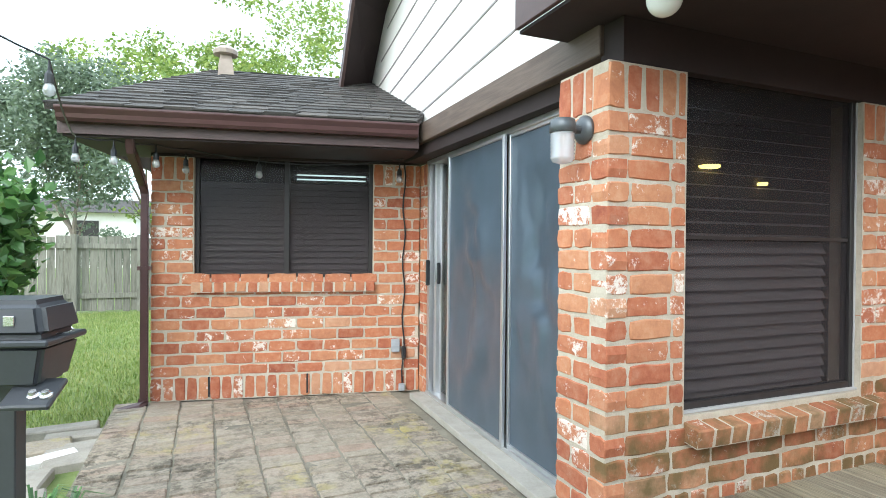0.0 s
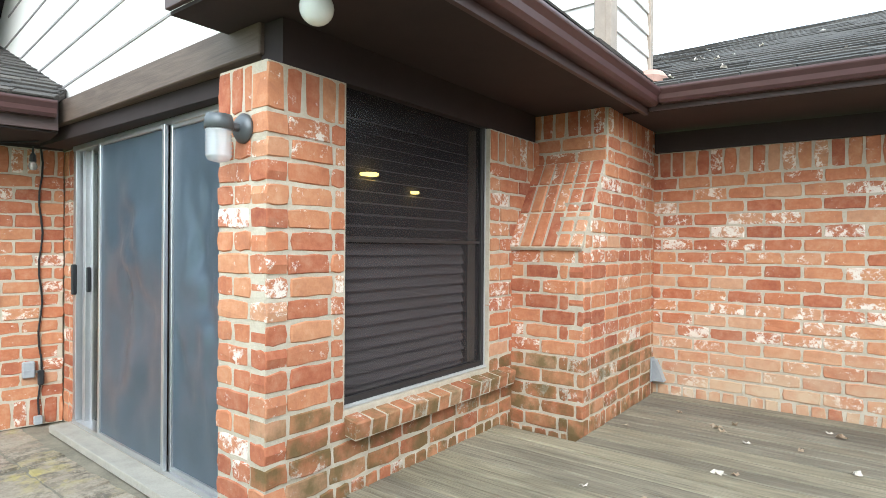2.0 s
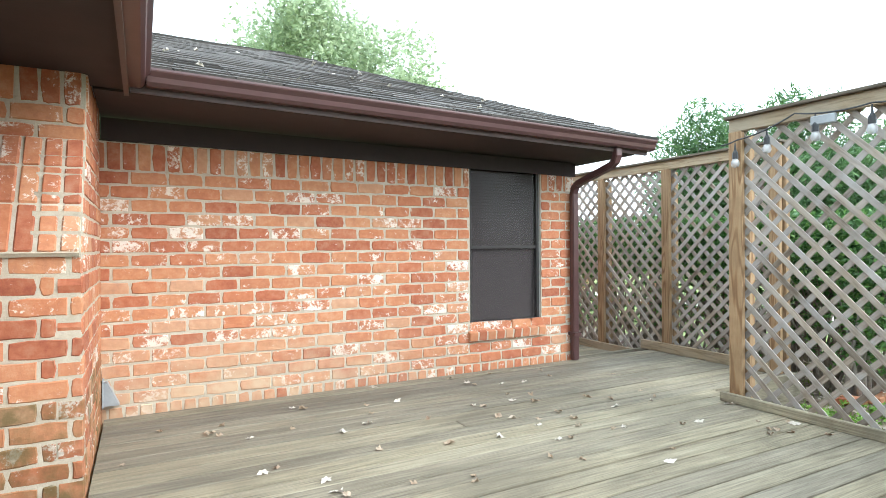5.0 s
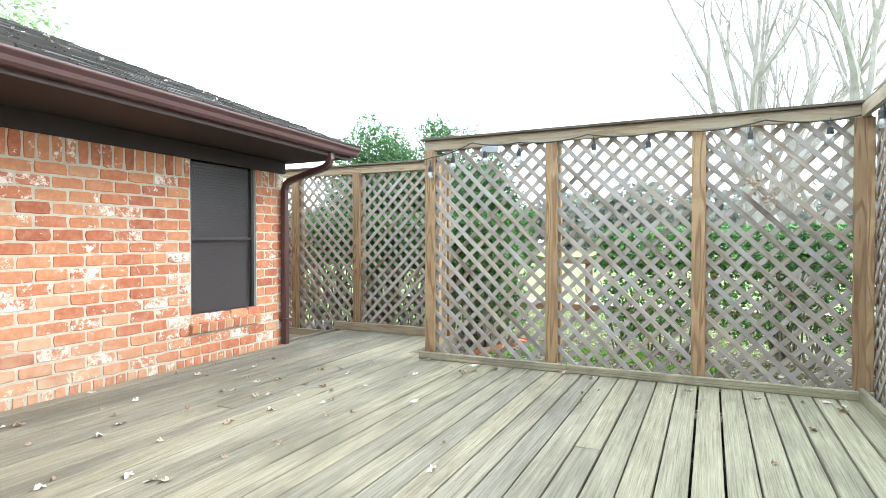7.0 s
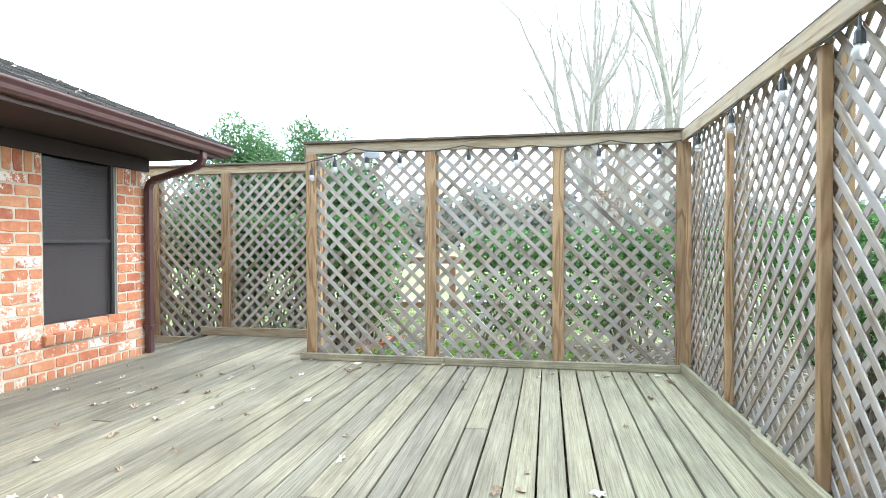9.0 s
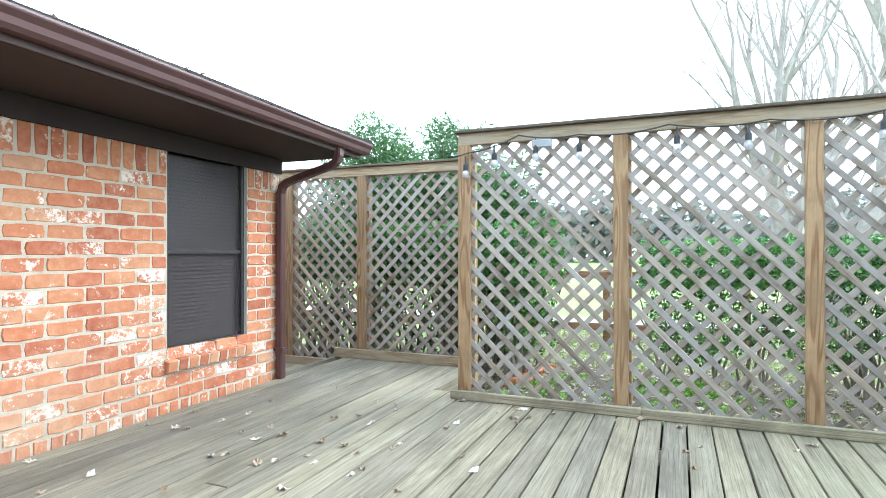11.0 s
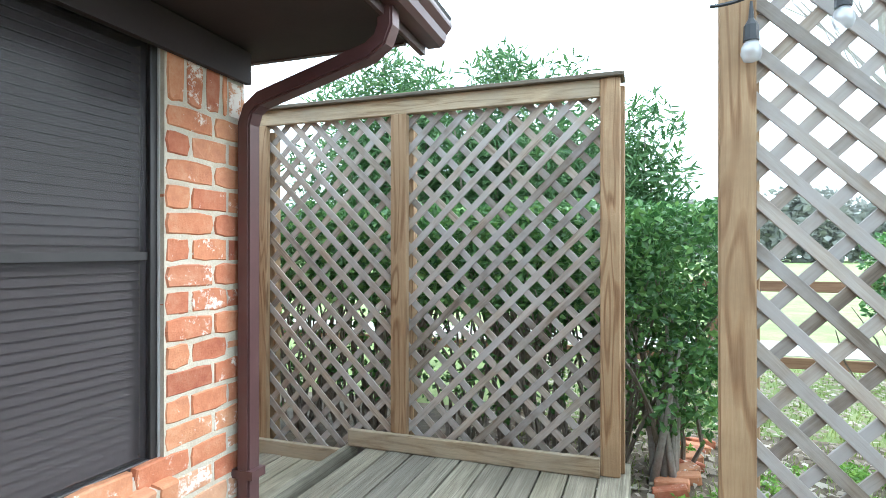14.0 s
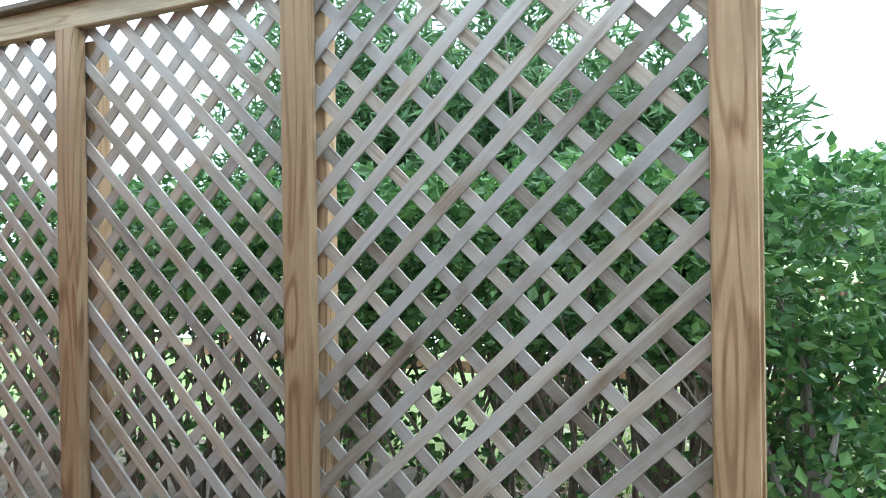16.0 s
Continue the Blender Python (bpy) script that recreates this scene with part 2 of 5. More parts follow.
BRICK, BRICK_MOSS = brick_material("old_brick"), brick_material("mossy_brick", 0.85)
BRICK_SALT = brick_material("salt_stained_brick", 0.0, True)
BRICK_SILL = brick_material("sill_brick_clay", 0.0, False, -0.10)
MORTAR = mottled("mortar", [(0.3, (0.38, 0.32, 0.245)), (0.5, (0.51, 0.445, 0.355)), (0.7, (0.62, 0.565, 0.47))], 9, fine=140)
DECK = deck_material("weathered_deck", "Y")
RAIL_GREY = deck_material("weathered_rail", "X")
POST = wood("treated_post", (0.15, 0.072, 0.03), (0.33, 0.20, 0.10), (0.46, 0.325, 0.19), "Z", 0.75, 0.4, 0.5, (0.25, 0.16, 0.085), 0.55, 40.0)
RAIL = wood("treated_rail", (0.15, 0.095, 0.05), (0.32, 0.24, 0.145), (0.46, 0.37, 0.25), "X", 0.75, 0.4, 0.35, (0.34, 0.29, 0.215), 0.34, 34.0)
SLAT = wood("grey_slat", (0.14, 0.10, 0.07), (0.31, 0.255, 0.20), (0.45, 0.40, 0.345), "X", 0.7, 0.35, 0.8, (0.385, 0.365, 0.355))
CAP = wood("dark_cap", (0.05, 0.04, 0.03), (0.11, 0.09, 0.065), (0.18, 0.15, 0.11), "X", 0.85, 0.4, 0.2)
TRIM = plain("brown_trim_paint", (0.074, 0.042, 0.038), 0.5, vary=0.2, bumps=0.25)
# brown darkened to hold the deep shade under the eaves
SOFFIT = plain("eave_shade_soffit", (0.025, 0.0145, 0.014), 0.75, vary=0.2)
GUTTER = plain("gutter_enamel", (0.088, 0.043, 0.043), 0.32, vary=0.15, bumps=0.05)
BEAM = wood("brown_beam", (0.085, 0.058, 0.046), (0.125, 0.088, 0.07), (0.165, 0.12, 0.098), "X", 0.65, 0.3, 0.1)
SIDING = plain("white_siding", (0.76, 0.73, 0.70), 0.6, vary=0.05, scale=3, bumps=0.1)
LAP_SHADOW = plain("lap_shadow_grey", (0.30, 0.28, 0.27), 0.8)
TAN = plain("tan_paint", (0.36, 0.29, 0.24), 0.6)
SHINGLE = mottled("asphalt_shingle", [(0.3, (0.028, 0.025, 0.023)), (0.5, (0.058, 0.050, 0.045)), (0.72, (0.105, 0.092, 0.082))], 5, 0.95, 220, 0.8, 0.004, "Object", True)
ALUMINIUM = plain("aluminium", (0.62, 0.63, 0.65), 0.35, 0.85, vary=0.08)
VINYL = plain("pale_window_frame", (0.46, 0.45, 0.45), 0.45, vary=0.06)
BRONZE = plain("bronze_frame", (0.045, 0.04, 0.04), 0.4, 0.4)
SCREEN_DARK = screen_material("sun_screen_glass", (0.80, 0.78, 0.78), 0.012, (0.046, 0.040, 0.042), 0.40, 0.16)
PANE = glass_material("clear_pane", (0.75, 0.78, 0.78), 0.10)
BLIND = plain("grey_blind", (0.36, 0.33, 0.335), 0.6, vary=0.06, bumps=0.0)
# the lack of light indoors is put into this colour
ROOM = plain("unlit_room_dark", (0.04, 0.035, 0.036), 0.9, bumps=0.0)
BLACK = plain("black_plastic", (0.022, 0.023, 0.026), 0.42, vary=0.2)
GRILL_PAINT = plain("grill_enamel", (0.045, 0.048, 0.055), 0.38, vary=0.15, bumps=0.1)
CHROME = plain("steel_fitting", (0.65, 0.65, 0.66), 0.25, 0.9, vary=0.08)
GREY_BOX = plain("grey_outlet_box", (0.33, 0.35, 0.37), 0.5)
CONCRETE = mottled("concrete_sill", [(0.3, (0.30, 0.28, 0.24)), (0.6, (0.43, 0.40, 0.35))], 7)
OPAL = plain("opal_glass", (0.80, 0.82, 0.78), 0.25, vary=0.04, bumps=0.02)
BULB = screen_material("bulb_glass", (0.92, 0.93, 0.95), 0.14, (0.75, 0.76, 0.78), 0.35)
COPPER = plain("pink_flashing", (0.45, 0.27, 0.22), 0.6)
EARTH = mottled("ground_mulch", [(0.3, (0.07, 0.05, 0.035)), (0.5, (0.14, 0.105, 0.07)), (0.75, (0.26, 0.21, 0.15))], 8, fine=60)
LAWN = mottled("lawn_turf", [(0.28, (0.12, 0.165, 0.045)), (0.5, (0.21, 0.27, 0.085)), (0.72, (0.34, 0.35, 0.16))], 1.2, fine=40, strength=0.8, dist=0.02)
PAVER = paver_material("patio_paver")
PAVER_JOINT = mottled("paver_joint", [(0.3, (0.10, 0.09, 0.07)), (0.6, (0.30, 0.27, 0.21))], 3)
STONE = mottled("flagstone", [(0.3, (0.24, 0.22, 0.19)), (0.6, (0.40, 0.36, 0.31))], 6)
FENCE_WOOD = wood("weathered_picket", (0.11, 0.105, 0.085), (0.21, 0.20, 0.165), (0.29, 0.275, 0.235), "Z", 0.9, 0.4, 0.4)
RANCH_WOOD = wood("ranch_rail_wood", (0.15, 0.075, 0.04), (0.24, 0.125, 0.07), (0.31, 0.18, 0.11), "X", 0.85, 0.3, 0.2)
BARK = mottled("bark", [(0.3, (0.14, 0.11, 0.085)), (0.6, (0.27, 0.23, 0.19))], 9, fine=40)
PALE_BARK = mottled("pale_bark", [(0.3, (0.24, 0.21, 0.19)), (0.6, (0.42, 0.385, 0.35))], 5, fine=40)
HEDGE_LEAF = leaf_material("hedge_leaf", (0.026, 0.082, 0.027), (0.085, 0.205, 0.058), (0.25, 0.43, 0.12), 0.3)
OLEANDER_LEAF = leaf_material("long_leaf", (0.04, 0.10, 0.035), (0.085, 0.18, 0.06), (0.17, 0.29, 0.10))
LIGHT_LEAF = leaf_material("light_leaf", (0.13, 0.21, 0.045), (0.25, 0.35, 0.075), (0.40, 0.46, 0.12))
OAK_LEAF = leaf_material("oak_leaf", (0.10, 0.14, 0.095), (0.18, 0.23, 0.155), (0.28, 0.34, 0.23))
# pale greens carry the air haze over the tree behind the roof
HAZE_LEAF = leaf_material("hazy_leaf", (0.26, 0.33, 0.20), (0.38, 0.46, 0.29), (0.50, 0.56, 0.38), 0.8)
# distance haze is mixed into these greys for the far woods
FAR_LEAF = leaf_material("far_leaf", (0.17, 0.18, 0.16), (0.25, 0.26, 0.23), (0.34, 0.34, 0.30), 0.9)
WEED_LEAF = leaf_material("weed_leaf", (0.10, 0.24, 0.03), (0.20, 0.40, 0.06), (0.34, 0.52, 0.10))
GRASS = leaf_material("grass_blade", (0.12, 0.20, 0.035), (0.24, 0.33, 0.07), (0.42, 0.42, 0.17))
DRY_LEAF = mottled("dry_leaf", [(0.3, (0.20, 0.12, 0.07)), (0.5, (0.40, 0.30, 0.21)), (0.7, (0.62, 0.55, 0.46))], 6, shift=True)
PALE_LEAF = mottled("pale_dry_leaf", [(0.3, (0.50, 0.43, 0.36)), (0.7, (0.76, 0.71, 0.64))], 6, shift=True)
PALE_TUBE = emitter("pale_tube_glow", (0.80, 1.0, 0.92), 2.2)
YELLOW_LAMP = emitter("warm_lamp_glow", (1.0, 0.72, 0.16), 7.0)


# ---------------------------------------------------------------- mesh helpers
def finish(name, bm, material, smooth=False):
    me = bpy.data.meshes.new(name)
    bm.to_mesh(me)
    bm.free()
    me.materials.append(material)
    if smooth:
        me.polygons.foreach_set("use_smooth", [True] * len(me.polygons))
    return me


def part(name, bm, material, parent=None, label="", smooth=False):
    ob = new(name, finish(name, bm, material, smooth))
    if parent is not None:
        ob.parent = parent
    if label:
        ob["label"] = label
    return ob


def add_box(bm, x0, y0, z0, x1, y1, z1, bevel=0.0, m=None):
    ret = bmesh.ops.create_cube(bm, size=1.0)
    vs = ret["verts"]
    bmesh.ops.scale(bm, vec=(x1 - x0, y1 - y0, z1 - z0), verts=vs)
    bmesh.ops.translate(bm, vec=((x0 + x1) / 2, (y0 + y1) / 2, (z0 + z1) / 2), verts=vs)
    if bevel:
        es = {e for v in vs for e in v.link_edges}
        out = bmesh.ops.bevel(bm, geom=list(es), offset=bevel, segments=1, affect="EDGES", profile=0.5)
        vs = list({v for f in out["faces"] for v in f.verts} | {v for v in vs if v.is_valid})
    if m is not None:
        bmesh.ops.transform(bm, matrix=m, verts=vs)
    return vs


def box(x0, y0, z0, x1, y1, z1, bevel=0.0, m=None):
    bm = bmesh.new()
    add_box(bm, x0, y0, z0, x1, y1, z1, bevel, m)
    return bm


def prism(points, depth, axis="Y"):
    """A polygon (a, b) drawn out by depth: axis Y takes (x, z), axis X takes (y, z), axis Z takes (x, y)."""
    bm = bmesh.new()
    put = {"Y": lambda a, b, d: (a, d, b), "X": lambda a, b, d: (d, a, b), "Z": lambda a, b, d: (a, b, d)}[axis]
    lo = [bm.verts.new(put(a, b, 0)) for a, b in points]
    hi = [bm.verts.new(put(a, b, depth)) for a, b in points]
    bm.faces.new(lo)
    bm.faces.new(hi[::-1])
    for i in range(len(points)):
        j = (i + 1) % len(points)
        bm.faces.new((lo[i], hi[i], hi[j], lo[j]))
    bmesh.ops.recalc_face_normals(bm, faces=bm.faces)
    return bm


def slab(quad, thick):
    """A flat four-sided sheet with a thickness below it."""
    bm = bmesh.new()
    a = [Vector(p) for p in quad]
    n = (a[1] - a[0]).cross(a[-1] - a[0]).normalized()
    if n.z < 0:
        n = -n
    top = [bm.verts.new(p) for p in a]
    low = [bm.verts.new(p - n * thick) for p in a]
    bm.faces.new(top)
    bm.faces.new(low[::-1])
    for i in range(len(a)):
        j = (i + 1) % len(a)
        bm.faces.new((top[i], low[i], low[j], top[j]))
    bmesh.ops.recalc_face_normals(bm, faces=bm.faces)
    return bm


def tube(points, radii, sides=8, bm=None):
    """A tapered tube along points."""
    bm = bm or bmesh.new()
    pts = [Vector(p) for p in points]
    rings = []
    ref = Vector((0.31, 0.17, 0.93))
    for i, p in enumerate(pts):
        d = (pts[min(i + 1, len(pts) - 1)] - pts[max(i - 1, 0)]).normalized()
        a = d.cross(ref)
        a = a.normalized() if a.length > 1e-3 else d.orthogonal().normalized()
        b = d.cross(a)
        r = radii[i] if isinstance(radii, (list, tuple)) else radii
        rings.append([bm.verts.new(p + (a * math.cos(2 * math.pi * k / sides) + b * math.sin(2 * math.pi * k / sides)) * r) for k in range(sides)])
    for r0, r1 in zip(rings, rings[1:]):
        for k in range(sides):
            bm.faces.new((r0[k], r0[(k + 1) % sides], r1[(k + 1) % sides], r1[k]))
    bm.faces.new(rings[0][::-1])
    bm.faces.new(rings[-1])
    return bm


def lathe(profile, sides=20, m=None):
    """A turned shape from (radius, height) pairs."""
    bm = bmesh.new()
    rings = [[bm.verts.new((r * math.cos(2 * math.pi * k / sides), r * math.sin(2 * math.pi * k / sides), z)) for k in range(sides)] for r, z in profile]
    for r0, r1 in zip(rings, rings[1:]):
        for k in range(sides):
            bm.faces.new((r0[k], r0[(k + 1) % sides], r1[(k + 1) % sides], r1[k]))
    bm.faces.new(rings[0][::-1])
    bm.faces.new(rings[-1])
    if m is not None:
        bm.transform(m)
    return bm


def thing(name, label, category, m=None, group="", kind=""):
    ob = tagged(new(name), label, category, group, kind)
    if m is not None:
        ob.matrix_basis = m
    return ob


def structure(name, bm, material, label, category=""):
    return tagged(part(name, bm, material), label, category, kind="structure")


PIECES = {}


def piece_mesh(name, lx, ly, lz, material, bevel=0.004, variants=5, rough=0.003):
    """Shared meshes of a bevelled block with slightly uneven corners, centred on its own middle."""
    key = (name, round(lx, 2), round(ly, 3), round(lz, 3), material.name, random.randrange(variants))
    if key not in PIECES:
        bm = box(-lx / 2, -ly / 2, -lz / 2, lx / 2, ly / 2, lz / 2, min(bevel, ly / 3, lz / 3, lx / 3))
        for v in bm.verts:
            v.co += Vector([random.uniform(-rough, rough) for _ in range(3)])
        PIECES[key] = finish(name, bm, material)
    return PIECES[key]


def brick_mesh(name, lx, lz, material, variants=7):
    """Shared meshes of a hand-moulded brick with a wavering outline and worn front edges, front towards -y."""
    key = (name, round(lx, 2), round(lz, 3), material.name, random.randrange(variants))
    if key not in PIECES:
        x, z, c = lx / 2, lz / 2, min(0.004, lx / 8)
        ring = [(-x + c, -z + c), (-x / 3, -z), (x / 3, -z), (x - c, -z + c), (x, 0), (x - c, z - c), (x / 3, z), (-x / 3, z), (-x + c, z - c), (-x, 0)]
        j = min(0.0042, lx / 12)
        ring = [(u + random.uniform(-j, j), w + random.uniform(-j, j)) for u, w in ring]
        e = min(0.005, lx / 6)
        bm = bmesh.new()
        back = [bm.verts.new((u, DEEP / 2, w)) for u, w in ring]
        side = [bm.verts.new((u, -DEEP / 2 + random.uniform(0.004, 0.008), w)) for u, w in ring]
        face = [bm.verts.new((u * (1 - e / x), -DEEP / 2 + random.uniform(-0.002, 0.002), w * (1 - e / z))) for u, w in ring]
        for i in range(10):
            k = (i + 1) % 10
            bm.faces.new((back[k], back[i], side[i], side[k]))
            bm.faces.new((side[k], side[i], face[i], face[k]))
        bm.faces.new(face)
        bmesh.ops.recalc_face_normals(bm, faces=bm.faces)
        PIECES[key] = finish(name, bm, material)
    return PIECES[key]


def piece(name, mesh, parent, place, turn=(0, 0, 0)):
    ob = new(name, mesh)
    ob.parent = parent
    ob.location = place
    ob.rotation_euler = [radians(a) for a in turn]
    return ob


# ---------------------------------------------------------------- brick walls
MOD, COURSE, JOINT, DEEP = 0.238, 0.096, 0.0115, 0.10
WALL_JOBS = []


def free_spans(length, z0, z1, openings, lo, hi):
    spans = [(lo, length - hi)]
    for u0, u1, a, b in openings:
        if a < (z0 + z1) / 2 < b:
            spans = [s for p, q in spans for s in ((p, min(q, u0)), (max(p, u1), q)) if s[1] - s[0] > 0.02]
    return spans


def brick_wall(name, ox, oy, angle, length, top, base, openings=(), thick=0.2, label="", rows=17, soldier=0.2, foot="half", ends=((0, 0), (0, 0)), moss_below=-9.0, course=COURSE):
    """A wall whose outer face looks along its own -y. Mortar body now; the bricks are laid at the end of the file."""
    m = pose(ox, oy, 0, 0, 0, angle)
    bm = bmesh.new()
    cuts = sorted({0.008, length - 0.008, *[min(max(u, 0.008), length - 0.008) for o in openings for u in o[:2]]})
    for a, b in zip(cuts, cuts[1:]):
        zs = [(base, top)]
        for u0, u1, z0, z1 in openings:
            if u0 <= (a + b) / 2 <= u1:
                zs = [s for p, q in zs for s in ((p, min(q, z0)), (max(p, z1), q)) if s[1] - s[0] > 0.005]
        for p, q in zs:
            add_box(bm, a, 0.005, p, b, thick, q)
    ob = tagged(part(name, bm, MORTAR), label, "wall", kind="structure")
    ob.matrix_basis = m
    WALL_JOBS.append((ob, length, top, base, openings, rows, soldier, foot, ends, moss_below, course))
    return ob


def lay_bricks(ob, length, top, base, openings, rows, soldier, foot, ends, moss_below, course):
    def put(u0, u1, z0, z1, off=0.0, kind="brick"):
        u0 += 0 if u0 < 1e-6 else JOINT / 2
        u1 -= 0 if u1 > length - 1e-6 else JOINT / 2
        lx, lz = u1 - u0, z1 - z0 - JOINT
        if lx < 0.018 or lz < 0.018:
            return
        mat = BRICK_MOSS if z0 < moss_below else BRICK_SALT if ob.name == "wall_east" and z1 < 0.75 else BRICK
        me = brick_mesh(kind, lx, lz, mat)
        piece(kind, me, ob, ((u0 + u1) / 2, DEEP / 2 + off + random.uniform(-0.003, 0.003), (z0 + z1) / 2), (random.uniform(-0.6, 0.6), random.uniform(-0.5, 0.5), 0))

    def run(z0, z1, width, shift, lo, hi):
        for p, q in free_spans(length, z0, z1, openings, lo, hi):
            u = p - shift if shift else p
            while u < q - 0.015:
                a, b = max(u, p), min(u + width, q)
                if b - a > 0.03:
                    put(a, b, z0, z1)
                u += width
    (l0, l1), (h0, h1) = ends
    z = top - soldier
    if soldier:
        run(z, top, 0.094, 0, l0, h0)
    for k in range(rows):
        lo, hi = (l0, h0) if k % 2 else (l1, h1)
        if z - course < base - 0.01:
            break
        run(z - course, z, MOD, MOD / 2 if k % 2 else 0, lo, hi)
        z -= course
    if z - base > 0.03:
        run(base, z, 0.094, 0, l0, h0)


def sill_row(name, ox, oy, angle, length, z_top, count, mat, label, out=0.075, tilt=9):
    """A row of bricks on edge, sloping outwards under a window."""
    ob = thing(name, label, "window sill", pose(ox, oy, 0, 0, 0, angle), kind="structure")
    w = length / count
    for i in range(count):
        me = piece_mesh("sill_brick", w - JOINT, 0.20, 0.088, mat, 0.007, rough=0.0025)
        piece("sill_brick", me, ob, ((i + 0.5) * w, 0.10 - out, z_top - 0.062 + random.uniform(-0.003, 0.003)), (tilt, random.uniform(-1, 1), random.uniform(-1, 1)))
    part("mortar_bed", box(0.008, -0.096, -0.0435, length - 0.008, 0.095, 0.038), MORTAR, ob).matrix_basis = pose(0, 0.10 - out, z_top - 0.062, tilt, 0, 0)
    return ob


DECK_Z, PATIO_Z, GROUND_Z = 0.0, -0.215, -0.30
BRICK_TOP = 1.905
EAST_X = 4.842
wall_east = brick_wall("wall_east", EAST_X, 1.10, -90, 4.23, BRICK_TOP, -0.1, [(2.99, 3.81, 0.415, 2.0)], ends=((0, 0), (0.1, 0)), label="old red brick wall with lime-washed patches beside the deck")
wall_south = brick_wall("wall_south", EAST_X, -3.13, 0, 5.0, BRICK_TOP, -0.3, label="brick side wall of the house", ends=((0, 0.1), (0, 0)), rows=18)
wall_window = brick_wall("wall_window", 1.56, 1.55, 0, 2.40, BRICK_TOP - 0.012, -0.1, [(0.43, 1.645, 0.39, 2.0)], label="brick pier and wall round the large window", moss_below=0.42, ends=((0, 0.1), (0, 0)))
wall_pier = brick_wall("wall_pier", 1.56, 1.90, -90, 0.35, BRICK_TOP - 0.012, -0.25, label="side face of the brick pier beside the sliding door", ends=((0, 0), (0.1, 0)), rows=19)
wall_chimney_front = brick_wall("wall_chimney_front", 3.478, 1.04, 0, 1.42, 2.108, -0.1, [(-1, 0.380, 1.73, 3), (-1, 0.33, 1.635, 3), (-1, 0.27, 1.54, 3), (-1, 0.205, 1.44, 3), (-1, 0.14, 1.345, 3), (-1, 0.075, 1.25, 3), (-1, 0.02, 1.16, 3)],
                                label="brick chimney face with a sloping shoulder", rows=19, moss_below=0.42, ends=((0, 0.1), (0, 0)))
wall_chimney_side = brick_wall("wall_chimney_side", 3.478, 1.57, -90, 0.53, 1.14, -0.1, label="narrow side of the brick chimney below its shoulder", rows=12, soldier=0.0, moss_below=0.42, ends=((0, 0), (0.1, 0)))
wall_chimney_upper = brick_wall("wall_chimney_upper", 3.842, 1.62, -90, 0.58, 2.108, 1.70, label="narrow brick chimney neck above its shoulder", rows=2, ends=((0, 0.006), (0.006, 0.006)), thick=0.15)
BACK = (-0.36, 5.02, -10.9, 2.29)
wall_back = brick_wall("wall_back", BACK[0], BACK[1], BACK[2], BACK[3], 1.86, PATIO_Z, [(0.34, 1.86, 0.83, 2.0)], label="old red brick wall of the rear wing under the eave", course=0.0985, rows=17)
wall_door = brick_wall("wall_door", 1.89, 4.59, -92, 2.35, 1.86, PATIO_Z, [(0.30, 2.40, -0.5, 2.0)], label="brick wall round the sliding door", rows=18)

corner = box(1.83, 4.64, -0.25, 2.1, 4.9, 1.86)
add_box(corner, 1.905, 4.45, -0.25, 2.1, 4.64, 1.86)
structure("wall_corner_core", corner, MORTAR, "mortar core of the inner corner beside the sliding door", "wall")

# the sloping shoulder of the chimney
shoulder = thing("chimney_shoulder", "sloping brick shoulder of the chimney with broad mortar joints", "chimney", kind="structure")
part("mortar_bed", prism([(3.454, 1.148), (3.820, 1.733), (3.842, 1.733), (3.842, 1.13), (3.466, 1.13)], 0.53, "Y"), MORTAR, shoulder).location = (0, 1.0495, 0)
slope = math.degrees(math.atan2(0.60, 0.375))
for row, (a, b) in enumerate(((0.0, 0.27), (0.27, 0.50), (0.50, 0.69))):
    for i in range(6):
        w = 0.53 / 6
        me = piece_mesh("shoulder_brick", b - a - JOINT, 0.07, w - JOINT - 0.004, BRICK, 0.007)
        mid = (a + b) / 2
        ob = piece("brick", me, shoulder, (3.464 + mid * math.cos(radians(slope)) + 0.012, 1.045 + (i + 0.5) * w, 1.135 + mid * math.sin(radians(slope)) + 0.0))
        ob.matrix_basis = Matrix.Translation(ob.location) @ Matrix.Rotation(radians(-slope), 4, "Y") @ Matrix.Rotation(radians(90), 4, "X")


# ---------------------------------------------------------------- ground, patio, deck
ground = structure("ground", box(-90, -120, GROUND_Z - 0.5, 110, 110, GROUND_Z), LAWN, "wide lawn of pale green winter grass", "ground")
structure("mulch_bed", box(-3.0, -6.2, GROUND_Z - 0.2, 9.0, -3.3, GROUND_Z + 0.02), EARTH, "dark mulch bed with leaf litter under the hedges", "ground")
structure("soil_under_deck", box(-1.6, -3.3, GROUND_Z - 0.2, 4.8, 1.3, GROUND_Z + 0.01), EARTH, "bare soil under the deck", "ground")

BOARD = 0.147


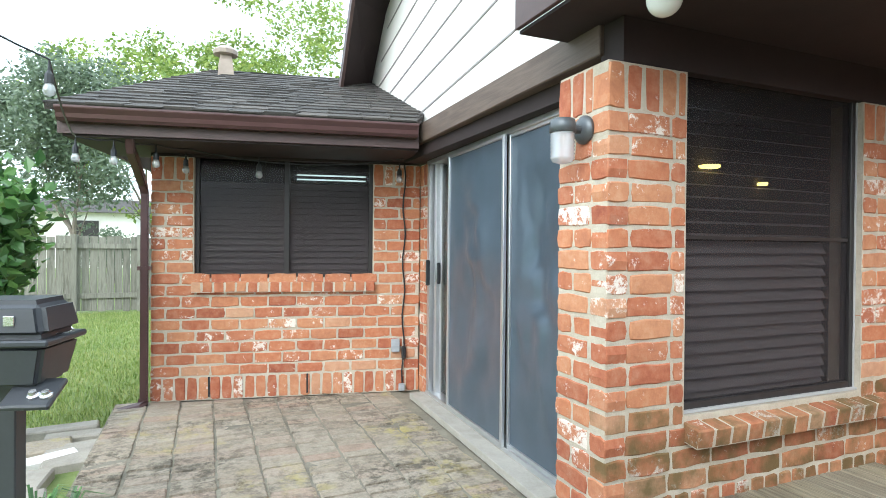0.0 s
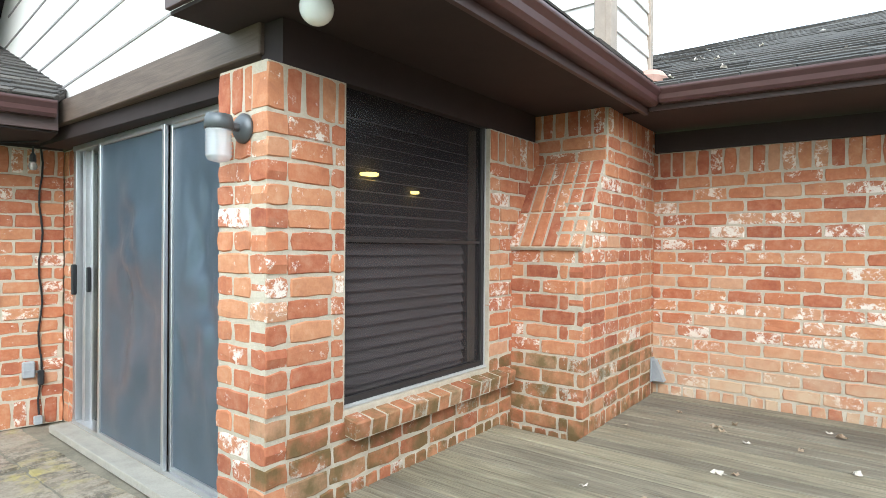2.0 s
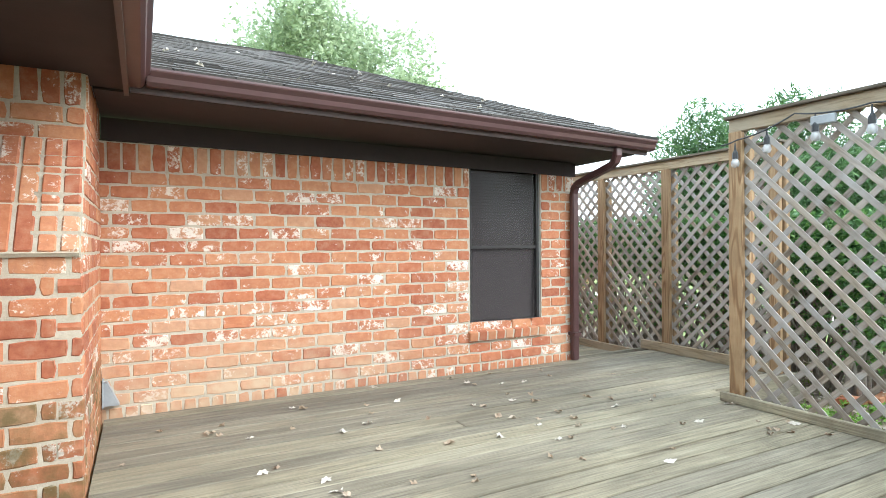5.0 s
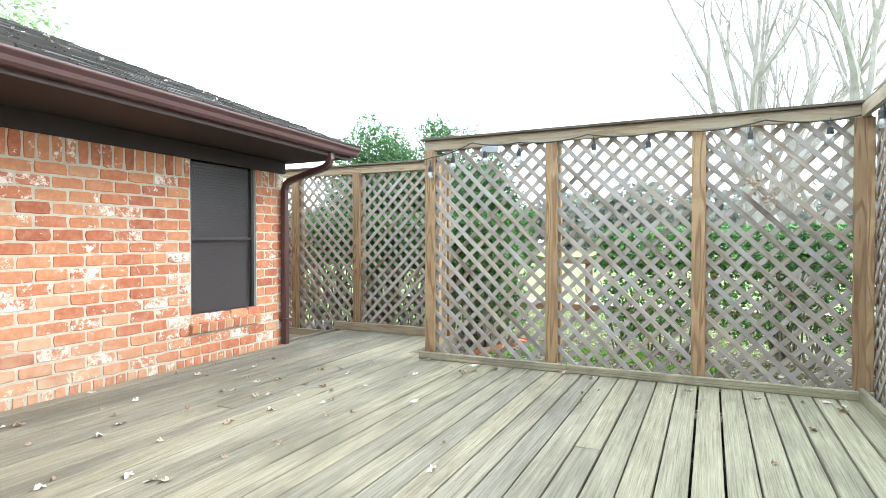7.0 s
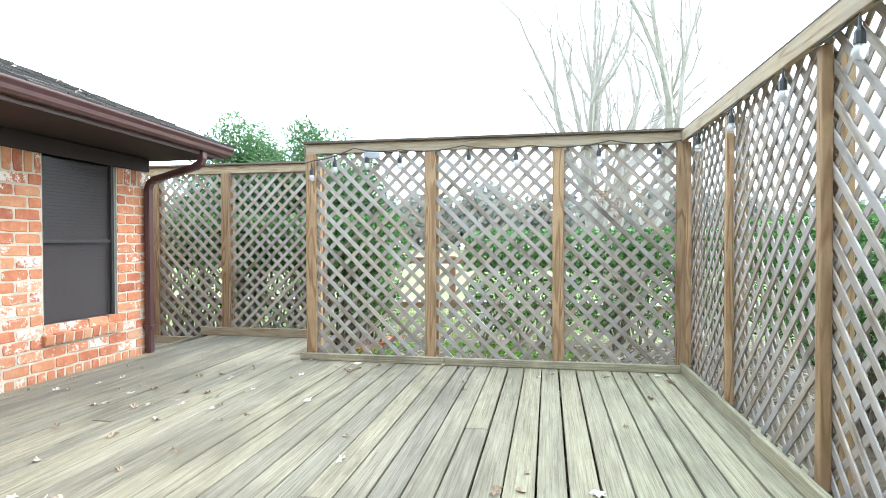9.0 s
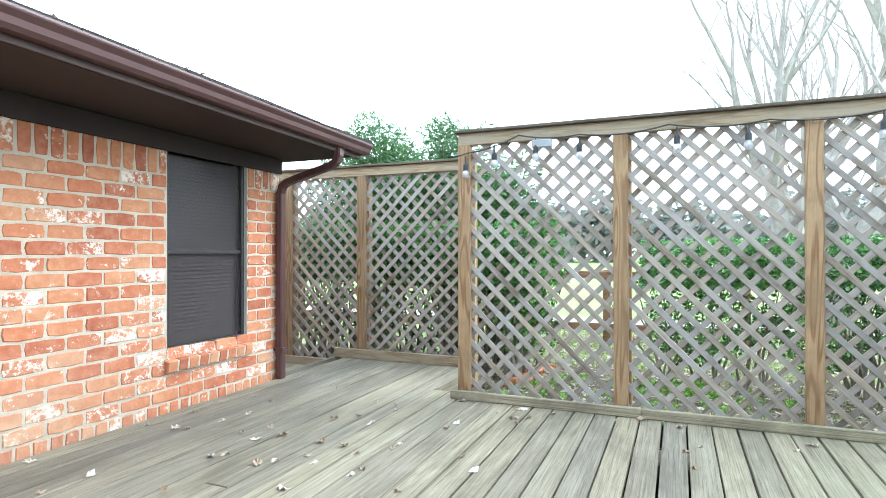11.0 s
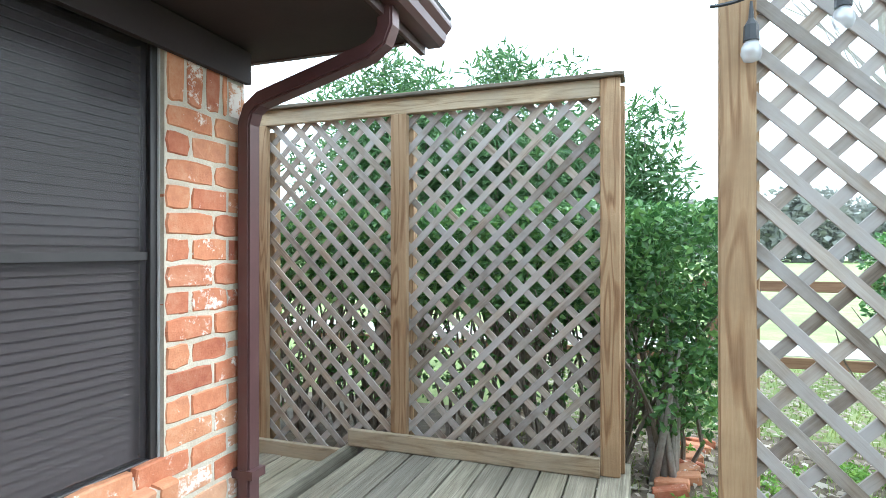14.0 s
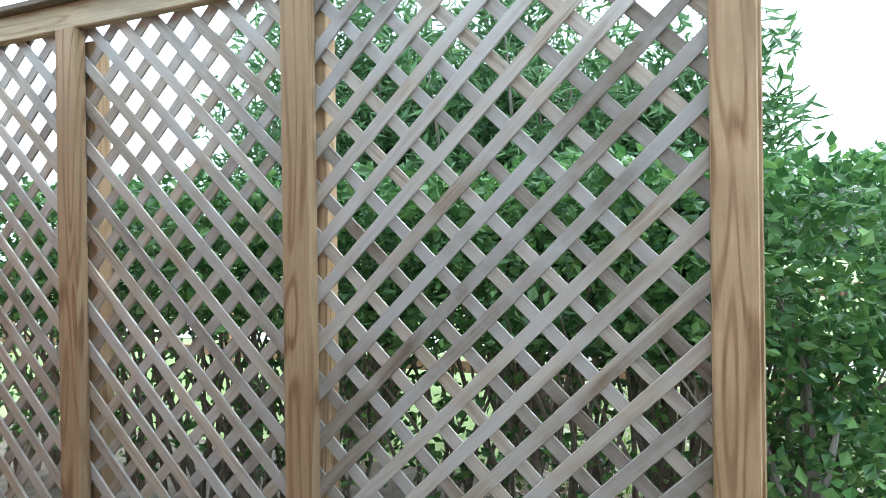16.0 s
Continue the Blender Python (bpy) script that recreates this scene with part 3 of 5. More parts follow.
def board_row(deck, x0, x1, y0, y1, z, joints=True):
    """Deck boards along y, each a piece of its own."""
    n = round((x1 - x0) / BOARD)
    w = (x1 - x0) / n
    for i in range(n):
        cut = y0 + (y1 - y0) * random.choice((0.4, 0.62, 1.0, 1.0, 1.0, 1.0, 1.0)) if joints else y1
        for a, b in ((y0, cut), (cut, y1)):
            if b - a < 0.1:
                continue
            gap = random.uniform(0.006, 0.014)
            me = piece_mesh("deck_board", w - gap, b - a - 0.004, 0.036, DECK, 0.004, 2, 0.0015)
            piece("deck_board", me, deck, (x0 + (i + 0.5) * w, (a + b) / 2, z - 0.018 + random.uniform(-0.003, 0.001)), (random.uniform(-0.02, 0.02), random.uniform(-0.5, 0.5), random.uniform(-0.05, 0.05)))


deck = thing("deck", "weathered grey timber deck with gaps between its boards", "deck", kind="structure")
for y in (-3.1, -2.3, -1.5, -0.7, 0.1, 0.9):
    part("joist", box(-0.55, y, -0.2, 4.8, y + 0.04, -0.042), CAP, deck)
part("edge_joist", box(-0.55, 1.50, -0.24, 1.54, 1.54, -0.042), DECK, deck)
part("side_joist", box(3.335, -4.46, -0.26, 3.372, -3.27, -0.001, 0.003), DECK, deck)
part("step_joist", box(4.93, -4.30, -0.2, 4.968, -3.2, -0.001, 0.003), DECK, deck)
low_deck = thing("lower_deck", "lower weathered timber landing beside the deck", "deck", kind="structure")
part("low_joist", box(4.97, -4.40, -0.28, 7.0, -4.34, -0.15), CAP, low_deck)

patio = structure("patio", box(-0.62, 1.56, GROUND_Z - 0.1, 1.93, 5.1, PATIO_Z - 0.012), PAVER_JOINT, "patio of worn clay pavers with mossy joints", "patio")


# ---------------------------------------------------------------- fences with lattice
def lattice_bay(fence, u0, u1, z0, z1, front_down=True, pitch=0.15, width=0.039, y=0.0):
    """Two crossing layers of thin slats, cut to the bay."""
    for layer in (0, 1):
        down = front_down if layer == 0 else not front_down
        lay = y - 0.006 if layer == 0 else y + 0.006
        c = (u0 - (z1 - z0)) + random.uniform(0, pitch)
        while c < u1:
            a, b = (c, z0), (c + (z1 - z0), z1)
            pu0, pu1 = max(a[0], u0), min(b[0], u1)
            if pu1 - pu0 > 0.05:
                pz0, pz1 = z0 + pu0 - c, z0 + pu1 - c
                if down:
                    pz0, pz1 = z0 + z1 - pz0, z0 + z1 - pz1
                ln = math.hypot(pu1 - pu0, pz1 - pz0)
                me = piece_mesh("slat", round(ln, 2), 0.009, width, SLAT, 0.0015, 3, 0.0008)
                ob = piece("slat", me, fence, ((pu0 + pu1) / 2, lay, (pz0 + pz1) / 2), (random.uniform(-0.8, 0.8), 45 if down else -45, 0))
            c += pitch


def lattice_fence(name, ox, oy, angle, posts, top, label, bays, post_w=0.1, rails=(), low=0.05, cap=True):
    """Posts, rails and a cap with lattice between; the side that faces the deck looks along -y of its own frame."""
    f = thing(name, label, "fence", pose(ox, oy, 0, 0, 0, angle))
    for i, (u, zb, zt) in enumerate(posts):
        bm = box(u - post_w / 2, -0.045, zb, u + post_w / 2, 0.0, zt, 0.004)
        part("post", bm, POST, f)
        part("back_post", box(u - post_w / 2 + 0.02, 0.022, zb, u + post_w / 2 + 0.02, 0.085, zt - 0.03, 0.004), POST, f)
    for u0, u1, z0, z1, yy in rails:
        part("rail", box(u0, yy - 0.036, z0, u1, yy, z1, 0.004), RAIL, f)
    if cap:
        us = [p[0] for p in posts] + [r[0] + 0.05 for r in rails]
        part("cap", box(min(us) - 0.07, -0.07, top, max(us) + 0.07, 0.09, top + 0.022, 0.003), CAP, f)
    for u0, u1, z0, z1, down in bays:
        lattice_bay(f, u0 - 0.03, u1 + 0.03, z0 - 0.03, z1 + 0.06, down, y=0.011)
    return f


# fence along the south edge of the deck, seen from the north: its own x runs west
fence_a = lattice_fence("lattice_fence", 3.10, -3.10, 180, [(0.10, 0.0, 1.99), (1.28, 0.05, 1.99), (2.45, 0.05, 1.99), (3.50, 0.0, 1.99)], 2.085, "tall timber fence of weathered lattice along the deck edge",
                        [(0.10, 1.24, 0.05, 1.98, True), (1.31, 2.42, 0.05, 1.98, True), (2.48, 3.48, 0.05, 1.98, True)],
                        rails=[(0.05, 3.55, 1.99, 2.085, -0.001), ])
fence_b = lattice_fence("lattice_fence", 6.9, -4.27, 180, [(1.29, -0.16, 1.98), (2.27, 0.0, 1.98), (3.47, 0.0, 2.075)], 2.075, "lattice fence screening the hedge beyond the landing",
                        [(0.0, 1.25, -0.10, 1.97, True), (1.32, 2.23, -0.08, 1.97, True), (2.31, 3.43, 0.06, 1.97, False)],
                        rails=[(0.0, 3.42, 1.98, 2.075, 0.0), (1.955, 3.42, 0.0, 0.10, -0.046), (0.0, 1.95, -0.14, -0.03, -0.046)])
fence_c = lattice_fence("lattice_fence", -0.47, -3.10, 90, [(0.0, 0.0, 1.99)], 2.085, "lattice fence closing the west side of the deck",
                        [(0.05, 1.13, 0.05, 1.98, False), (1.18, 2.45, 0.05, 1.98, False), (2.50, 3.72, 0.05, 1.98, True)],
                        rails=[(-0.02, 3.8, 1.99, 2.085, -0.046)], cap=False)
part("cap", box(-0.07, -0.07, 2.085, 3.84, 0.09, 2.107, 0.003), CAP, fence_c)
for u in (1.155, 2.475, 3.75):
    part("post", box(u - 0.027, -0.047, 0.05, u + 0.027, 0.0, 1.99, 0.004), POST, fence_c, "slim timber post")
    part("back_post", box(u - 0.03, 0.022, 0.0, u + 0.03, 0.085, 1.96, 0.004), POST, fence_c)
# grey kick boards along the deck, each in two lengths
for fence, cuts, top, yy in ((fence_a, (0.0, 1.42, 3.57), 0.068, -0.046), (fence_c, (-0.02, 1.78, 3.8), 0.088, -0.047)):
    for a, b in zip(cuts, cuts[1:]):
        part("kick_board", box(-(b - a) / 2 + 0.002, -0.036, 0.0, (b - a) / 2 - 0.002, 0.0, top, 0.005), RAIL_GREY, fence, "weathered grey kick board").matrix_basis = pose((a + b) / 2, yy - random.uniform(0, 0.012), 0.002, random.uniform(0, 2), 0, random.uniform(-0.25, 0.25))


# ---------------------------------------------------------------- eaves, gutters, roofs
SOFFIT_Z, GUT_LOW, GUT_TOP = 2.06, 2.09, 2.185


def gutter(name, p0, p1, outward, label, z0=GUT_LOW, z1=GUT_TOP, width=0.11, fall=0.0):
    """An ogee gutter with a rolled lip along p0 to p1; outward: the side it hangs on."""
    a, b = Vector((*p0, 0)), Vector((*p1, 0))
    o = Vector((*outward, 0)).normalized()
    prof = [(0.0, z0), (width * 0.55, z0), (width * 0.72, z0 + 0.02), (width * 0.78, z0 + 0.05), (width * 0.98, z1 - 0.02), (width, z1 - 0.012), (width, z1), (width * 0.86, z1),
            (width * 0.86, z1 - 0.012), (width * 0.70, z0 + 0.055), (width * 0.5, z0 + 0.008), (0.008, z0 + 0.008), (0.008, z1), (0.0, z1)]
    bm = bmesh.new()
    ra = [bm.verts.new(a + o * d + Vector((0, 0, z))) for d, z in prof]
    rb = [bm.verts.new(b + o * d + Vector((0, 0, z - fall))) for d, z in prof]
    n = len(prof)
    for i in range(n):
        bm.faces.new((ra[i], ra[(i + 1) % n], rb[(i + 1) % n], rb[i]))
    bm.faces.new(ra[::-1])
    bm.faces.new(rb)
    bmesh.ops.recalc_face_normals(bm, faces=bm.faces)
    return tagged(part(name, bm, GUTTER), label, "gutter", kind="structure")


def shingle_roof(name, quad, label, rows, tab=0.3, lift=0.012):
    """A roof plane: quad is eave-left, eave-right, ridge-right, ridge-left. Overlapping rows of tabs on a deck."""
    e0, e1, r1, r0 = [Vector(p) for p in quad]
    roof = structure(name, slab(quad, 0.05), SHINGLE, label, "roof")
    n = (e1 - e0).cross(r0 - e0).normalized()
    if n.z < 0:
        n = -n
    verts, faces = [], []
    for k in range(rows):
        s0, s1 = k / rows, (k + 1.25) / rows
        s1 = min(s1, 1.0)
        a0, a1 = e0.lerp(r0, s0), e1.lerp(r1, s0)
        b0, b1 = e0.lerp(r0, s1), e1.lerp(r1, s1)
        ln = (a1 - a0).length
        if ln < 0.05:
            continue
        m = max(1, int(ln / tab))
        off = random.uniform(0, 1.0 / m)
        edges = [0.0] + [min(1, max(0, off + i / m + random.uniform(-0.1, 0.1) / m)) for i in range(m)] + [1.0]
        for t0, t1 in zip(edges, edges[1:]):
            if t1 - t0 < 0.004:
                continue
            h = lift + random.uniform(-0.004, 0.006)
            dip = (e0 - r0).normalized() * random.uniform(0, 0.012)
            p = [a0.lerp(a1, t0 + 0.0015) + dip, a0.lerp(a1, t1 - 0.0015) + dip, b0.lerp(b1, t1 - 0.0015), b0.lerp(b1, t0 + 0.0015)]
            i = len(verts)
            verts += [p[0] + n * h, p[1] + n * h, p[2] + n * 0.002, p[3] + n * 0.002, p[0] + n * 0.001, p[1] + n * 0.001]
            faces += [(i, i + 1, i + 2, i + 3), (i, i + 4, i + 5, i + 1), (i, i + 3, i + 4), (i + 1, i + 5, i + 2)]
    me = bpy.data.meshes.new("shingles")
    me.from_pydata([tuple(v) for v in verts], [], faces)
    me.materials.append(SHINGLE_TABS)
    ob = tagged(new("shingles", me), kind="stuff")
    ob.parent = roof
    return roof


def shingle_tabs():
    m, n, l, bs = nodes_of("shingle_tabs")
    geo = n.new("ShaderNodeNewGeometry")
    col = ramp(n, l, geo.outputs["Random Per Island"], [(0.0, (0.030, 0.027, 0.026)), (0.4, (0.052, 0.046, 0.043)), (0.75, (0.075, 0.066, 0.06)), (1.0, (0.105, 0.09, 0.08))])
    grit = noise_tex(n, l, coords(n, l, (1, 1, 1), "Object", False), 160, 3, 0.7)
    l.new(mix(n, l, 0.3, col, ramp(n, l, grit, [(0.3, (0.02, 0.02, 0.02)), (0.7, (0.16, 0.145, 0.135))])), bs.inputs["Base Color"])
    bs.inputs["Roughness"].default_value = 0.9
    bump(n, l, bs, grit, 0.6, 0.003)
    return m


SHINGLE_TABS = shingle_tabs()

# east wing: gutter along y, hipped at the south
EG, FALL = 3.99, 0.062
gutter("gutter_east", (EG + 0.08, 0.76), (EG + 0.15, -3.44), (-1, 0), "dark brown metal gutter along the east eave", GUT_LOW + 0.012, GUT_TOP + 0.012, fall=FALL)
structure("fascia_east", slab([(EG + 0.082, 0.84, 2.205), (EG + 0.107, 0.84, 2.205), (EG + 0.177, -3.42, 2.143), (EG + 0.152, -3.42, 2.143)], 0.135), TRIM, "brown painted fascia board of the east eave", "fascia")
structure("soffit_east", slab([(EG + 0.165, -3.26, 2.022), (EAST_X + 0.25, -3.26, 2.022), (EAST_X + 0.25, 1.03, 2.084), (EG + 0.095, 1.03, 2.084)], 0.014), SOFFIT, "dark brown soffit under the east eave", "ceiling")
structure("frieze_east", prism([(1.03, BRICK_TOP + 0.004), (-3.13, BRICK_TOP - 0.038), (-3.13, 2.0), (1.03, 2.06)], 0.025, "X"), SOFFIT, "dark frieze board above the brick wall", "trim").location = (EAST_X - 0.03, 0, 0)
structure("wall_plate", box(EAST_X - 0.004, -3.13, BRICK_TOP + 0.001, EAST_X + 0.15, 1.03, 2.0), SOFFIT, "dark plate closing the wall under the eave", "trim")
structure("fascia_south", box(EG + 0.178, -3.275, 2.003, 9.6, -3.25, 2.14), TRIM, "brown painted fascia board of the south eave", "fascia")
RIDGE = 3.42
shingle_roof("roof_east", [(EG - 0.02, 1.3, 2.207), (EG + 0.05, -3.45, 2.145), (7.0, -0.50, RIDGE), (7.0, 1.6, RIDGE)], "dark grey asphalt shingle roof of the east wing", 22)
shingle_roof("roof_south", [(EG + 0.05, -3.45, 2.145), (10.0, -3.45, 2.145), (7.0, -0.50, RIDGE), (6.98, -0.50, RIDGE)], "dark shingle hip end of the east wing roof", 20)
shingle_roof("roof_far", [(10.0, -3.45, 2.145), (10.0, 6.0, 2.195), (7.0, 6.0, RIDGE), (7.0, -0.50, RIDGE)], "far slope of the east wing roof", 12)

# middle wing above the large window
NG = 0.77
gutter("gutter_middle", (1.36, NG + 0.08), (EG + 0.05, NG + 0.08), (0, -1), "dark brown metal gutter above the large window")
structure("fascia_middle", box(1.36, NG + 0.08, 2.045, EG + 0.08, NG + 0.105, 2.20), TRIM, "brown painted fascia of the middle eave", "fascia")
structure("fascia_end", box(1.335, NG - 0.03, 2.10, 1.36, 1.92, 2.50, 0.003), TRIM, "brown painted end board of the middle eave", "fascia")
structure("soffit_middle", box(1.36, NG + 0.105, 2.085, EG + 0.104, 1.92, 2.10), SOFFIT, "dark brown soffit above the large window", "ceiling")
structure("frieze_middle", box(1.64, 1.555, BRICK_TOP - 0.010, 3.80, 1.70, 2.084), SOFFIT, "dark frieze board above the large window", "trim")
shingle_roof("roof_middle", [(1.78, NG - 0.02, 2.195), (3.84, NG - 0.02, 2.195), (3.84, 4.2, 3.65), (1.78, 4.2, 3.65)], "shingle slope above the large window", 20)

# chimney chase above the eave
chase = thing("chimney_chase", "white lapped chimney chase with tan corner boards", "chimney", kind="structure")
part("body", box(3.87, 1.06, 2.1, 4.70, 1.9, 4.2), SIDING, chase)
for k in range(12):
    z = 2.12 + k * 0.17
    part("lap_board", prism([(1.035, z), (1.06, z), (1.06, z + 0.175), (1.052, z + 0.175)], 0.80, "X"), SIDING, chase).location = (3.885, 0, 0)
    part("lap_board", prism([(3.845, z), (3.87, z), (3.87, z + 0.175), (3.862, z + 0.175)], 0.80, "Y"), SIDING, chase).location = (0, 1.07, 0)
part("corner_board", box(3.835, 1.022, 2.1, 3.95, 1.06, 4.2, 0.004), TAN, chase)
part("corner_board", box(3.835, 1.06, 2.1, 3.87, 1.14, 4.2, 0.004), TAN, chase)
part("edge_board", box(4.66, 1.022, 2.1, 4.72, 1.06, 4.2, 0.004), TAN, chase)
flash = tagged(part("roof_flashing", lathe([(0.02, 0.0), (0.13, 0.0), (0.14, 0.05), (0.10, 0.10), (0.03, 0.12)], 14), COPPER), "faded pink metal flashing in the roof valley", "flashing", kind="structure")
flash.matrix_basis = Matrix.Translation((4.30, 0.90, 2.30)) @ Matrix.Diagonal((1.1, 0.8, 0.9, 1))

# rear wing
bx, by, ba, bl = BACK
MB = pose(bx, by, 0, 0, 0, ba)


def back_pt(u, v, z=0.0):
    return MB @ Vector((u, v, z))


def back_xy(u, v):
    p = back_pt(u, v)
    return (p.x, p.y)


o = MB.to_3x3() @ Vector((0, -1, 0))
gutter("gutter_rear", back_xy(-0.40, -0.68), back_xy(2.14, -0.68), (o.x, o.y), "dark brown metal gutter along the rear eave", 1.975, 2.075, 0.12)
fr = structure("fascia_rear", box(-0.40, -0.68, 1.90, 2.16, -0.655, 2.08), TRIM, "brown painted fascia of the rear eave", "fascia")
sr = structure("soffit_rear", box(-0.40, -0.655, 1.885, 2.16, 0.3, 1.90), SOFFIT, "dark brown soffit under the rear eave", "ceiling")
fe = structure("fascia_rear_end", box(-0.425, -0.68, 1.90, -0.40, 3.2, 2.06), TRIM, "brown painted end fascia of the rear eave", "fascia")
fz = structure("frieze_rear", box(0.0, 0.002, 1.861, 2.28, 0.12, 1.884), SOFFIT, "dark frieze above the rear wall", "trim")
for ob in (fr, sr, fe, fz):
    ob.matrix_basis = MB
ez, rz = 2.085, 3.0
shingle_roof("roof_rear", [back_pt(-0.46, -0.80, ez), back_pt(2.12, -0.80, ez), back_pt(2.9, 1.35, rz), back_pt(0.26, 1.35, rz)], "dark shingle roof of the rear wing", 17, 0.22, 0.014)
shingle_roof("roof_rear_hip", [back_pt(-0.46, 3.5, ez), back_pt(-0.46, -0.80, ez), back_pt(0.26, 1.35, rz), back_pt(0.26, 1.36, rz)], "shingle hip of the rear wing roof", 15, 0.22)
shingle_roof("roof_rear_far", [back_pt(3.2, 3.5, ez), back_pt(-0.46, 3.5, ez), back_pt(0.26, 1.36, rz), back_pt(3.2, 1.36, rz)], "far slope of the rear wing roof", 8)
side = structure("wall_rear_side", box(0.002, 0.21, -0.3, 0.2, 3.0, 1.88), MORTAR, "end wall of the rear wing", "wall")
side.matrix_basis = MB

# gable with lapped white boards above the sliding door
gable = thing("gable_wall", "white gable of lapped boards above the sliding door", "wall", kind="structure")
GX = 1.74
part("board_face", prism([(1.60, 2.09), (5.9, 2.09), (5.9, 2.75), (5.25, 3.5), (4.6, 4.1), (1.60, 4.1)], 0.12, "X"), SIDING, gable).location = (GX, 0, 0)
for k in range(8):
    fall, y1 = 0.10 + 0.026 * k, 5.8 - 0.2 * max(0, k - 2)
    y0 = 1.62
    mid = (y0 + y1) / 2
    z = 2.216 + 0.247 * k + (4.5 - mid) * fall
    half = (y1 - y0) / 2
    # a grey strip on the flat face draws the shadow line under each lap
    part("board_seam", box(-0.004, -half, -0.007, 0.004, half, 0.007), LAP_SHADOW, gable).matrix_basis = pose(GX - 0.002, mid, z, -math.degrees(math.atan(fall)), 0, 0)
part("rake_soffit", slab([(1.33, 5.45, 2.75), (GX, 5.9, 2.75), (GX, 5.25, 3.5), (1.33, 4.95, 3.45)], 0.03), SOFFIT, gable)
part("rake_board", slab([(1.31, 5.47, 2.72), (1.34, 5.47, 2.72), (1.34, 4.93, 3.52), (1.31, 4.93, 3.52)], 0.10), TRIM, gable)
part("rake_soffit", slab([(1.33, 4.95, 3.45), (GX, 5.25, 3.5), (GX, 4.2, 4.05), (1.33, 4.0, 3.95)], 0.03), SOFFIT, gable)
beam = tagged(part("door_beam", box(0, -0.06, 1.955, 2.62, 0.05, 2.115, 0.006), BEAM), "weathered brown timber beam above the sliding door", "beam", kind="structure")
beam.matrix_basis = pose(1.73, 4.30, 0, 0, 0, -91.2)
structure("door_frieze", box(1.70, 1.9, 1.861, 1.93, 4.5, 1.954), SOFFIT, "dark board under the door beam", "trim")


# ---------------------------------------------------------------- windows and door
def window(name, ox, oy, angle, w, z0, z1, label, blind_pitch, split="none", frame_mat=BRONZE, inset=0.07, room_deep=0.4, blind_top=None, pale_edge=True, lamps=(), rail_at=0.487, rail_w=0.014, open_above=9.0, blind_gap=0.0, tubes=()):
    """A dark screened window with a blind and a block coloured dark as the unlit room."""
    m = pose(ox, oy, 0, 0, 0, angle)
    win = thing(name, label, "window", m, kind="structure")
    f = 0.035
    for a in ((0, z0, f, z1), (w - f, z0, w, z1), (f, z0, w - f, z0 + f), (f, z1 - f, w - f, z1)):
        part("frame", box(a[0], inset, a[1], a[2], inset + 0.05, a[3], 0.003), frame_mat, win)
    if pale_edge:
        part("edge_strip", box(w - 0.008, inset - 0.008, z0, w - 0.002, inset - 0.001, z1), VINYL, win)
        part("sill_strip", box(0.0, inset - 0.02, z0 - 0.006, w, inset - 0.001, z0 + 0.005), VINYL, win)
    if split == "rail":
        zm = z0 + (z1 - z0) * rail_at
        part("meeting_rail", box(f, inset + 0.012, zm - rail_w, w - f, inset + 0.03, zm + rail_w), frame_mat, win)
        panes = ((f, z0 + f, w - f, zm - rail_w), (f, zm + rail_w, w - f, z1 - f))
    elif split == "mullion":
        part("mullion", box(w / 2 - 0.02, inset + 0.004, z0 + f, w / 2 + 0.02, inset + 0.03, z1 - f), frame_mat, win)
        panes = ((f, z0 + f, w / 2 - 0.02, z1 - f), (w / 2 + 0.02, z0 + f, w - f, z1 - f))
    else:
        panes = ((f, z0 + f, w - f, z1 - f),)
    for a in panes:
        part("pane", box(a[0], inset + 0.016, a[1], a[2], inset + 0.020, a[3]), SCREEN_DARK, win).visible_shadow = False
    top = blind_top or z1 - f
    slat_w = blind_pitch * 0.54
    z = z0 + f
    while z < top:
        sl = part("blind_slat", box(f, -slat_w, -0.0012, w - f - blind_gap, slat_w, 0.0012), BLIND, win)
        sl.matrix_basis = pose(0, inset + 0.055, z, 64 if z < open_above else 12, 0, 0)
        z += blind_pitch
    for x0, x1, z in tubes:
        part("strip_light", box(x0, inset + 0.095, z - 0.006, x1, inset + 0.105, z + 0.006, 0.002), PALE_TUBE, win, "pale lit strip lamp")
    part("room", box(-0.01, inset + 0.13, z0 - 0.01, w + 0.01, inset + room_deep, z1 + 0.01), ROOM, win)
    for x, z, r in lamps:
        part("ceiling_lamp", lathe([(r * 0.9, 0), (r, 0.006), (r, 0.012), (r * 0.9, 0.014)], 18), YELLOW_LAMP, win, "warm lit lamp").matrix_basis = pose(x, inset + 0.105, z, 0, 0, 0)
    return win


window("window_1", 4.842, -1.89, -90, 0.82, 0.42, 1.93, "tall dark screened window with a closed blind", 0.030, "rail", inset=0.03)
window("window_2", 1.99, 1.55, 0, 1.215, 0.40, 1.95, "large dark screened window with a pale blind behind", 0.058, "rail", inset=0.04, blind_top=1.80, rail_at=0.50, rail_w=0.008, open_above=1.17, blind_gap=0.13, lamps=((0.29, 1.51, 0.05), (0.655, 1.445, 0.025)))
wx, wy = back_xy(0.34, 0)
window("window_3", wx, wy, ba, 1.52, 0.835, 1.90, "wide dark two-part window with a horizontal blind", 0.055, "mullion", pale_edge=False, inset=0.05, blind_top=1.66, tubes=((0.84, 1.46, 1.755), (0.84, 1.46, 1.715)), lamps=((0.73, 1.585, 0.025),))
sill_row("sill_east", EAST_X, -1.86, -90, 0.88, 0.405, 9, BRICK_SILL, "row of sloping sill bricks under the tall window", out=0.04)
